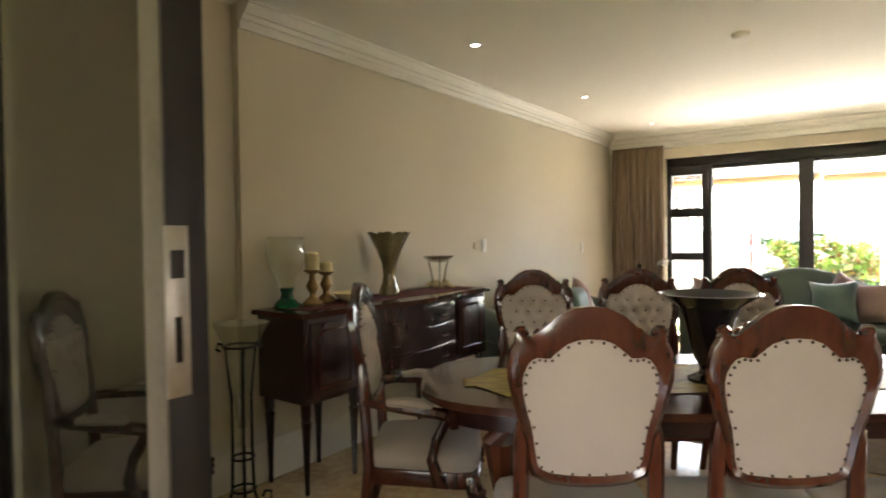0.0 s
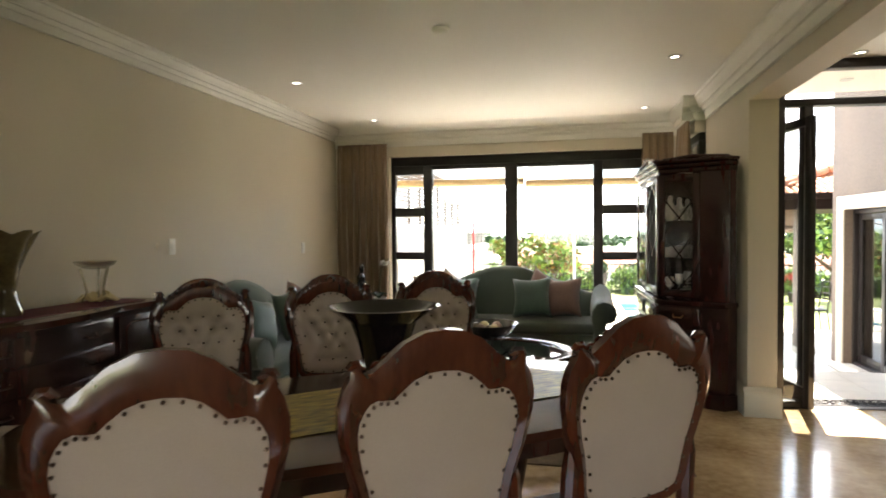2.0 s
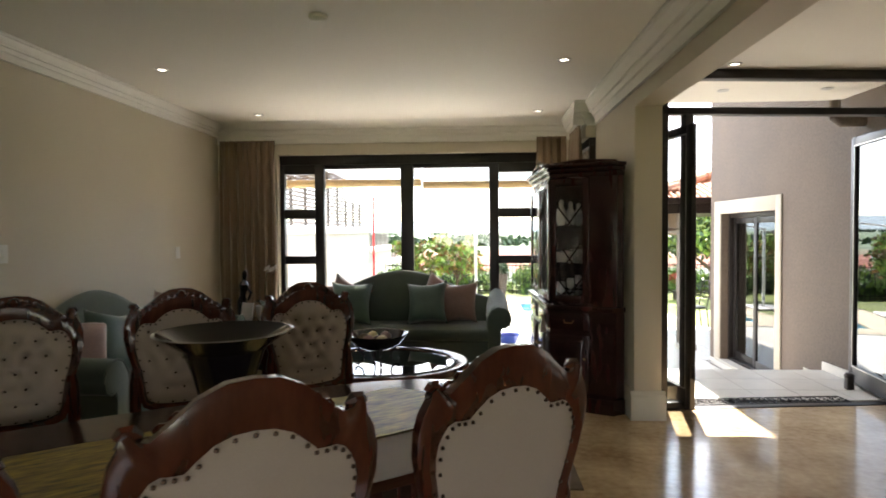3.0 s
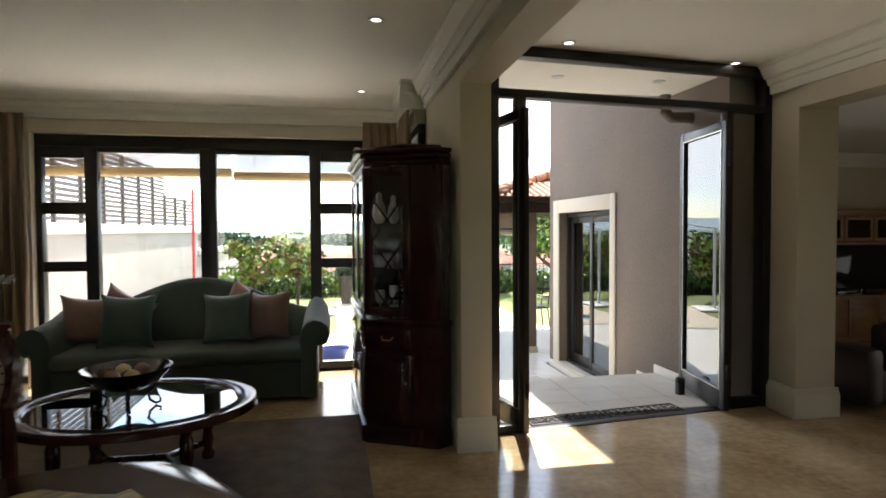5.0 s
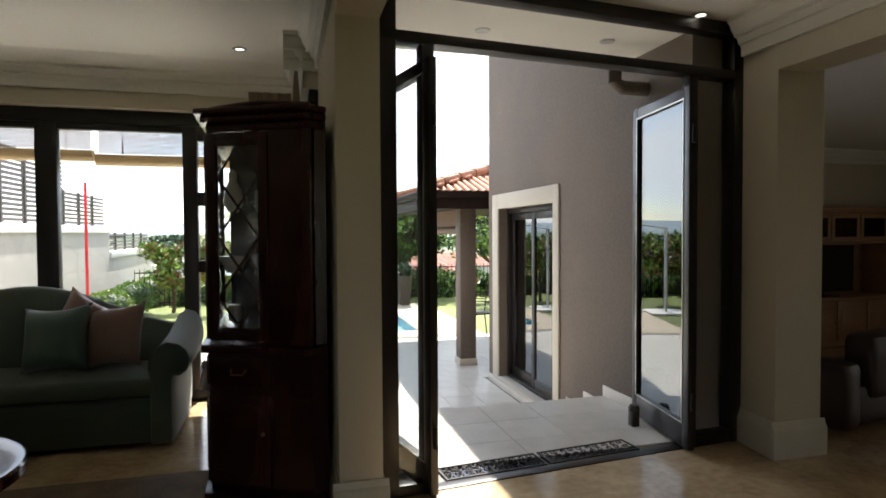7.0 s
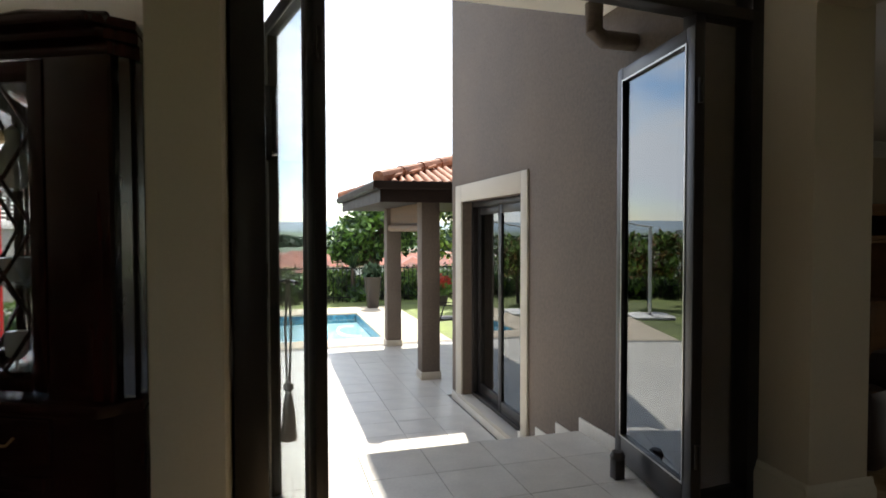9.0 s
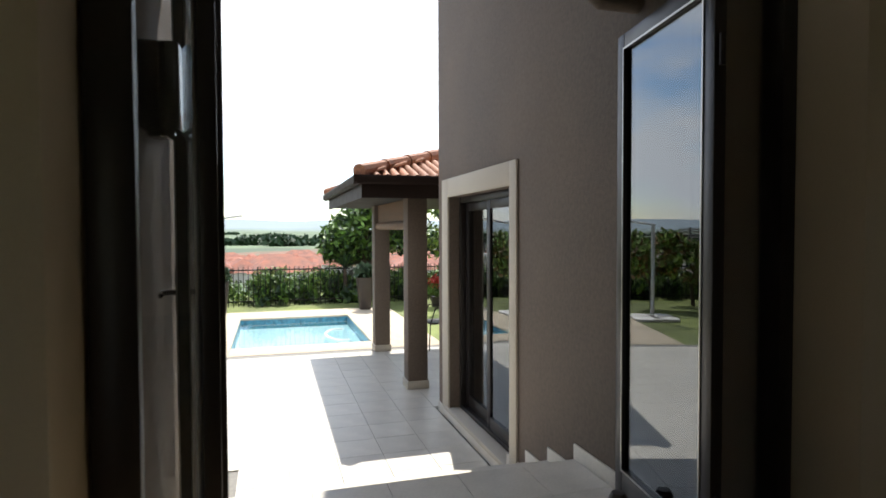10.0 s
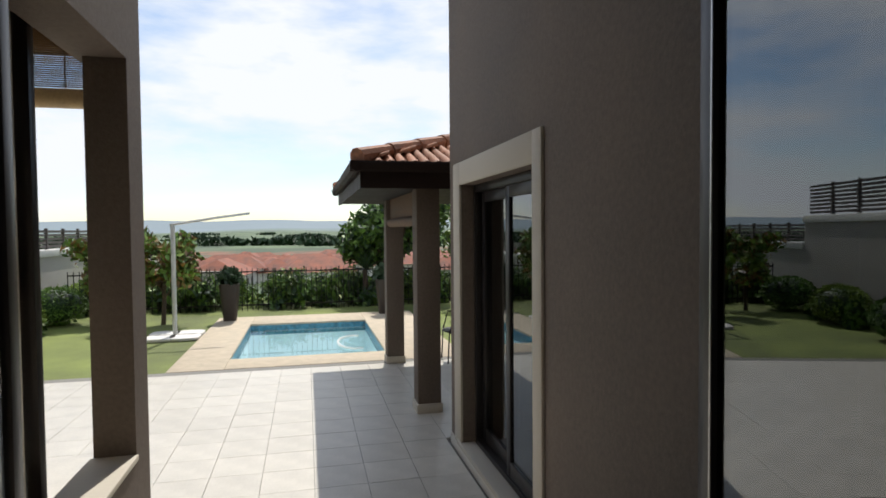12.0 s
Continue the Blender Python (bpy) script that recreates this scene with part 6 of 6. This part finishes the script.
# boundary wall and fence on the west, stepping down with the garden
WX = -2.0
for y0, y1, zt, tops in ((-2.3, 19.95, 1.56, ((8.0, 17.18, 1.28), (17.18, 19.95, 0.72))), (19.95, 24.7, 0.93, ((19.95, 24.7, 0.48),)), (24.7, 31.0, 0.32, ((24.7, 31.0, 0.48),))):
    boxes("boundary_wall", M_BOUND, [((WX - 0.24, y0, -1.6), (WX, y1, zt - 0.16))])
    boxes("wall_coping", M_CAP, [((WX - 0.29, y0, zt - 0.16), (WX + 0.05, y1, zt))], bevel=0.01)
    for ya, yb, h in tops:
        nb = round((yb - ya) / 0.93)
        for i in range(nb):
            s0 = ya + (yb - ya) * i / nb
            s1 = ya + (yb - ya) * (i + 1) / nb
            f = thing("slat_fence_panel", (WX - 0.12, s0, zt), label="grey-brown horizontal slat fence panel on the boundary wall", category="fence", group="boundary fence panels")
            bm = bmesh.new()
            box(bm, (-0.03, 0.0, 0), (0.03, 0.06, h))
            part("post", bm, M_SLAT, f, smooth=0)
            z = 0.04
            me = None
            while z < h - 0.03:
                if me is None:
                    bm = bmesh.new()
                    box(bm, (-0.012, 0.06, 0), (0.012, s1 - s0, 0.055))
                    me = finish(bm, "slat", M_SLAT, 0)
                sl = new("slat", me)
                sl.parent = f
                sl.location = (0, 0, z)
                z += 0.085
boxes("north_wall_low", M_BOUND, [((-2.24, 31.0, -1.6), (0.4, 31.2, -0.3))])
rp = thing("red_pole", (-0.88, 14.4, -0.60), label="thin red painted pole standing on the lawn", category="pole")
bm = bmesh.new()
tube(bm, [(0, 0, 0), (0, 0, 2.82)], 0.024, 8)
part("pole", bm, M_RED, rp)

# far fence behind the pool
FY = 20.6
for i in range(7):
    f = thing("steel_fence_panel", (-1.6 + 1.5 * i, FY, -0.60), label="black steel palisade fence panel along the hedge", category="fence", group="steel fence panels")
    bm = bmesh.new()
    for z in (0.12, 0.92):
        box(bm, (0, -0.012, z), (1.5, 0.012, z + 0.03))
    for q in range(13):
        box(bm, (q * 0.12, -0.008, 0), (q * 0.12 + 0.016, 0.008, 1.02))
    part("railing", bm, M_IRON, f, smooth=0, kind="stuff")

um = thing("umbrella_stand", (1.32, 17.2, -0.60), label="bare white cantilever umbrella pole with a slanting arm", category="umbrella stand")
bm = bmesh.new()
tube(bm, [(0, 0, 0.06), (0, 0, 2.05)], 0.04, 10)
part("pole", bm, M_ALU, um)
bm = bmesh.new()
tube(bm, [(-0.05, 0, 2.03), (0.75, 0.1, 2.16), (1.30, 0.2, 2.24)], 0.025, 8)
part("arm", bm, M_ALU, um)
for k in range(4):
    bm = bmesh.new()
    a = radians(45 + 90 * k)
    slab(bm, [(0.30 * math.cos(a) + x, 0.30 * math.sin(a) + y) for x, y in superoval(0.25, 0.25, 0.5, 20)], 0.01, 0.06, 0.008)
    part("base_slab", bm, M_CAP, um)


def leaves(name, blobs, n, size, mats, parent, seed, droop=0.3):
    """Crown of n small folded leaves filling soft-edged clumps (centre, radii), in as many meshes as materials."""
    r = np.random.RandomState(seed)
    obs = []
    for mi, mat in enumerate(mats):
        vs_, fs_ = [], []
        for b_, (c_, rad) in enumerate(blobs):
            m_ = n // (len(blobs) * len(mats))
            d = r.normal(size=(m_, 3))
            d /= np.linalg.norm(d, axis=1)[:, None]
            q = r.rand(m_) ** 0.45
            p_ = np.array(c_) + d * np.array(rad) * q[:, None] * (1 + 0.12 * r.normal(size=(m_, 1)))
            a = r.normal(size=(m_, 3))
            a[:, 2] -= droop
            a /= np.linalg.norm(a, axis=1)[:, None]
            b2 = np.cross(a, r.normal(size=(m_, 3)))
            b2 /= np.linalg.norm(b2, axis=1)[:, None]
            s_ = size * (0.6 + 0.8 * r.rand(m_, 1))
            for P_, A_, B_, S_ in zip(p_, a, b2, s_):
                i0 = len(vs_)
                vs_ += [tuple(P_ - A_ * S_), tuple(P_ + B_ * S_ * 0.42), tuple(P_ + A_ * S_), tuple(P_ - B_ * S_ * 0.42)]
                fs_.append((i0, i0 + 1, i0 + 2, i0 + 3))
        obs.append(from_arrays(name, vs_, fs_, mat, parent, kind="stuff"))
    return obs


def tree(name, at, h, blobs, n, size, mats, label, seed, trunk=0.06, category="tree"):
    tr = thing(name, at, label=label, category=category)
    bm = bmesh.new()
    r = random.Random(seed)
    tube(bm, [(0, 0, -0.05), (0.03, 0.02, h * 0.3), (-0.02, 0.03, h * 0.6)], [trunk, trunk * 0.8, trunk * 0.55], 8)
    for c_, rad in blobs:
        tube(bm, [(0.01, 0.02, h * (0.25 + 0.3 * r.random())), (c_[0] * 0.5, c_[1] * 0.5, c_[2] * 0.75), c_], [trunk * 0.5, trunk * 0.35, trunk * 0.12], 6)
    part("trunk", bm, M_BARK, tr)
    leaves("crown", blobs, n, size, mats, tr, seed)
    return tr


def scatter(n, seed, cx, cy, cz, rx, ry, rz, r0, r1):
    r = random.Random(seed)
    return [((cx + r.uniform(-rx, rx), cy + r.uniform(-ry, ry), cz + r.uniform(-rz, rz)), (r.uniform(r0, r1), r.uniform(r0, r1), r.uniform(r0, r1) * 0.9)) for _ in range(n)]


tree("frangipani", (0.75, 18.9, -0.60), 1.9, scatter(12, 1, 0, 0, 1.45, 0.6, 0.5, 0.45, 0.22, 0.38), 2600, 0.085, (M_LEAF, M_LEAF2, M_LEAFR), "multi-stemmed shrub tree with yellow-green and bronze leaves", 2, 0.05)
tree("frangipani", (-0.45, 19.4, -0.60), 1.7, scatter(8, 5, 0, 0, 1.2, 0.5, 0.4, 0.4, 0.22, 0.36), 1600, 0.085, (M_LEAFR, M_LEAF2, M_LEAF), "multi-stemmed shrub tree with bronze and green leaves", 3, 0.05)
tree("mango_tree", (5.9, 21.8, -0.60), 3.0, scatter(22, 7, 0.2, 0, 2.1, 1.3, 0.9, 0.8, 0.4, 0.62), 9000, 0.10, (M_LEAF, M_LEAF3, M_LEAF), "dense broad dark green tree behind the pool", 4, 0.14)
tree("garden_tree", (8.3, 19.5, -0.60), 3.2, scatter(18, 9, 0, 0, 2.3, 1.2, 1.0, 0.8, 0.4, 0.6), 7000, 0.09, (M_LEAF2, M_LEAF, M_LEAF3), "leafy light green tree beside the pavilion", 5, 0.12)
for k, (x, y, r) in enumerate(((-1.38, 15.6, 0.50), (-1.40, 17.5, 0.47), (-1.38, 19.4, 0.50), (-1.36, 21.2, 0.46))):
    tp = thing("ball_topiary", (x, y, -0.60), label="clipped round bright green box bush in the border", category="bush", group="clipped bushes")
    bm = bmesh.new()
    tube(bm, [(0, 0, 0), (0, 0, 0.3)], 0.03, 6)
    part("trunk", bm, M_BARK, tp)
    r_ = np.random.RandomState(40 + k)
    m_ = 2200
    d = r_.normal(size=(m_, 3))
    d /= np.linalg.norm(d, axis=1)[:, None]
    P = d * r * (0.90 + 0.12 * r_.rand(m_, 1)) * np.array([1.1, 1.1, 0.78]) + np.array([0, 0, 0.40])
    a = np.cross(d, r_.normal(size=(m_, 3)))
    a /= np.linalg.norm(a, axis=1)[:, None]
    b = d * 0.6 + r_.normal(size=(m_, 3)) * 0.4
    vs_, fs_ = [], []
    for p_, a_, b_ in zip(P, a, b):
        i0 = len(vs_)
        vs_ += [tuple(p_ - a_ * 0.025), tuple(p_ + b_ * 0.035), tuple(p_ + a_ * 0.025), tuple(p_ - b_ * 0.02)]
        fs_.append((i0, i0 + 1, i0 + 2, i0 + 3))
    from_arrays("foliage", vs_, fs_, M_LEAF2 if k % 2 else M_LEAF, tp, kind="stuff")
    # dark green ball stands in for the shade between the leaves
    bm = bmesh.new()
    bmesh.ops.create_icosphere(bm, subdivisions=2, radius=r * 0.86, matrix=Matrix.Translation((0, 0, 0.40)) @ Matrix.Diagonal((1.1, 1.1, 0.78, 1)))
    part("shade_core", bm, M_LEAF3, tp)

hd = thing("hedge", (1.5, 21.6, -0.60), label="rough green mixed hedge behind the steel fence", category="hedge")
leaves("foliage", scatter(130, 17, 1.6, 0.0, 0.36, 6.2, 0.5, 0.28, 0.24, 0.44), 42000, 0.055, (M_LEAF, M_LEAF2, M_LEAF, M_LEAF3), hd, 9)
leaves("flax", scatter(20, 27, 1.6, -0.75, 0.25, 5.5, 0.15, 0.12, 0.18, 0.30), 2600, 0.16, (M_LEAF3, M_LEAF), hd, 10, -1.2)
bb = thing("border_plants", (-1.75, 15.8, -0.60), label="low green strap-leaved border plants along the wall", category="plants")
leaves("foliage", scatter(16, 37, 0.1, 0.6, 0.18, 0.4, 4.2, 0.08, 0.2, 0.32), 3400, 0.10, (M_LEAF3, M_LEAF), bb, 12, -0.8)
pm = thing("palm", (5.1, 21.0, -0.60), label="spiky dark green palm in front of the hedge", category="palm")
bm = bmesh.new()
tube(bm, [(0, 0, 0), (0, 0, 0.9)], [0.07, 0.05], 8)
part("trunk", bm, M_BARK, pm)
bm = bmesh.new()
r = random.Random(5)
for k in range(46):
    a, e = r.uniform(0, 6.28), r.uniform(-0.2, 1.3)
    L = r.uniform(0.5, 0.75)
    dv = Vector((math.cos(a) * math.cos(e), math.sin(a) * math.cos(e), math.sin(e)))
    s0 = Vector((0, 0, 0.9))
    tube(bm, [s0, s0 + dv * L * 0.5, s0 + dv * L + Vector((0, 0, -0.10))], [0.012, 0.018, 0.002], 4, 0.3)
part("fronds", bm, M_LEAF3, pm)
for x, y, fl in ((2.05, 18.95, M_LEAF3), (5.35, 19.1, M_LEAF3)):
    pl = thing("tall_planter", (x, y, -0.575), label="tall dark brown tapered planter with a spiky plant", category="planter", group="pool planters")
    bm = bmesh.new()
    slab_lo = superoval(0.13, 0.13, 0.4, 24)
    a = [bm.verts.new((x_, y_, 0)) for x_, y_ in slab_lo]
    b = [bm.verts.new((x_ * 1.6, y_ * 1.6, 0.78)) for x_, y_ in slab_lo]
    c_ = [bm.verts.new((x_ * 1.4, y_ * 1.4, 0.78)) for x_, y_ in slab_lo]
    d_ = [bm.verts.new((x_ * 1.35, y_ * 1.35, 0.70)) for x_, y_ in slab_lo]
    for p_, q_ in ((a, b), (b, c_), (c_, d_)):
        for k in range(24):
            bm.faces.new((p_[k], p_[(k + 1) % 24], q_[(k + 1) % 24], q_[k]))
    bm.faces.new(a[::-1])
    bm.faces.new(d_)
    part("pot", bm, M_BROWNPOT, pl)
    leaves("foliage", [((0, 0, 0.90), (0.22, 0.22, 0.18))], 420, 0.10, (fl,), pl, 31, -0.8)
rf = thing("red_flowers", (7.2, 19.2, -0.60), label="potted plant with red flowers beside the lawn", category="plant")
bm = bmesh.new()
lathe(bm, [(0.13, 0), (0.16, 0.25), (0.17, 0.26), (0.001, 0.24)], 14)
part("pot", bm, M_BROWNPOT, rf)
leaves("foliage", [((0, 0, 0.45), (0.25, 0.25, 0.2))], 400, 0.06, (M_LEAF,), rf, 41)
leaves("blossoms", [((0, 0, 0.62), (0.25, 0.25, 0.16))], 260, 0.05, (M_FLOWER,), rf, 42)

# a dark garden wall behind the pavilion and far woods
boxes("garden_wall_east", M_BOUND, [((13.0, 9.0, -1.0), (13.2, 26.0, 0.9))])
wd = thing("far_woods", (0, 0, 0), label="dark belts of distant trees across the green valley", category="woods")
rr_ = random.Random(77)
bl = []
for k in range(60):
    y = rr_.choice((620, 900, 1300, 1700)) + rr_.uniform(-60, 60)
    x = rr_.uniform(-0.75, 0.95) * y
    bl.append(((x, y, land(x, y) + 3), (rr_.uniform(20, 70), rr_.uniform(6, 14), rr_.uniform(2, 4.5))))
leaves("canopy", bl, 9000, 5.0, (M_LEAF3,), wd, 51)
for k, (x, y) in enumerate(((-10, 120), (4, 135), (20, 125), (38, 150), (-30, 140))):
    hs = thing("far_house", (x, y, land(x, y)), 10 * k, label="distant house with white walls and a red tiled roof", category="house", group="distant houses")
    boxes("wall", M_CAP, [((-6, -4, 0), (6, 4, 3))], hs)
    from_arrays("roof", [(-6.6, -4.6, 3), (6.6, -4.6, 3), (6.6, 4.6, 3), (-6.6, 4.6, 3), (-3, 0, 5.4), (3, 0, 5.4)], [(0, 1, 5, 4), (1, 2, 5), (2, 3, 4, 5), (3, 0, 4)], M_FARROOF, hs)
    hs_ = hs
    for q in (-4, -1, 2):
        boxes("window", M_FRAME, [((q, -4.05, 1), (q + 1.4, -4.0, 2.2))], hs)

for k in range(110):
    y = rr_.uniform(105, 300)
    x = rr_.uniform(-0.55, 0.62) * y
    if abs(x) < 4000:
        copy_thing(hs_, pose(x, y, land(x, y) - 0.8, 0, 0, rr_.uniform(0, 180)))

# ---- paving ----
TS = 0.388


def tile_plate(nm):
    bm = bmesh.new()
    box(bm, (0.002, 0.002, -0.010), (TS - 0.002, TS - 0.002, 0.0))
    return finish(bm, nm, M_TILE, 0)


TP = tile_plate("paving_tile")
pav = tagged(new("patio_floor"), kind="structure")
near, rest = [], []
x0t, y0t = 3.68 - 16 * TS, 9.80 - 3 * TS
for i in range(0, 40):
    for j in range(0, 15):
        x, y = x0t + i * TS, y0t + j * TS
        if y + TS > 14.31 or x < -2.6:
            continue
        if y < 9.74 and (x < XR2 or x + TS > XW + 0.01 or y < 8.9):
            continue
        if x + TS > XW + 0.005 and y < 10.85:
            continue
        (near if (2.0 < x < 5.6) else rest).append((x, y))
near.sort(key=lambda q: (q[0] - 3.7) ** 2 + (q[1] - 8.0) ** 2)
rest += near[290:]
for x, y in near[:290]:
    ob = new("paving_tile", TP)
    ob.parent = pav
    ob.location = (x, y, PATIO + 0.0004 * ((int(x * 37) + int(y * 53)) % 3))
bm = bmesh.new()
for x, y in rest:
    box(bm, (x + 0.002, y + 0.002, PATIO - 0.01), (x + TS - 0.002, y + TS - 0.002, PATIO))
tagged(part("paving_tiles", bm, M_TILE, pav, smooth=0), kind="stuff")
lan = tagged(new("landing_floor"), kind="structure")
for i in range(6):
    for j in range(4):
        x, y = 2.97 + (i - 1) * TS, 7.935 - (j + 1) * TS
        xa, xb = max(x, XR2 + 0.002), min(x + TS, XW - 0.014)
        ya = max(y, 6.56)
        if xb - xa < 0.05 or y + TS - ya < 0.05:
            continue
        if ya < 6.85:
            ya = 6.85
        if y + TS - ya < 0.05:
            continue
        bm = bmesh.new()
        box(bm, (xa + 0.002, ya + 0.002, -0.0118), (xb - 0.002, y + TS - 0.002, -0.001))
        part("landing_tile", bm, M_TILE, lan, smooth=0)
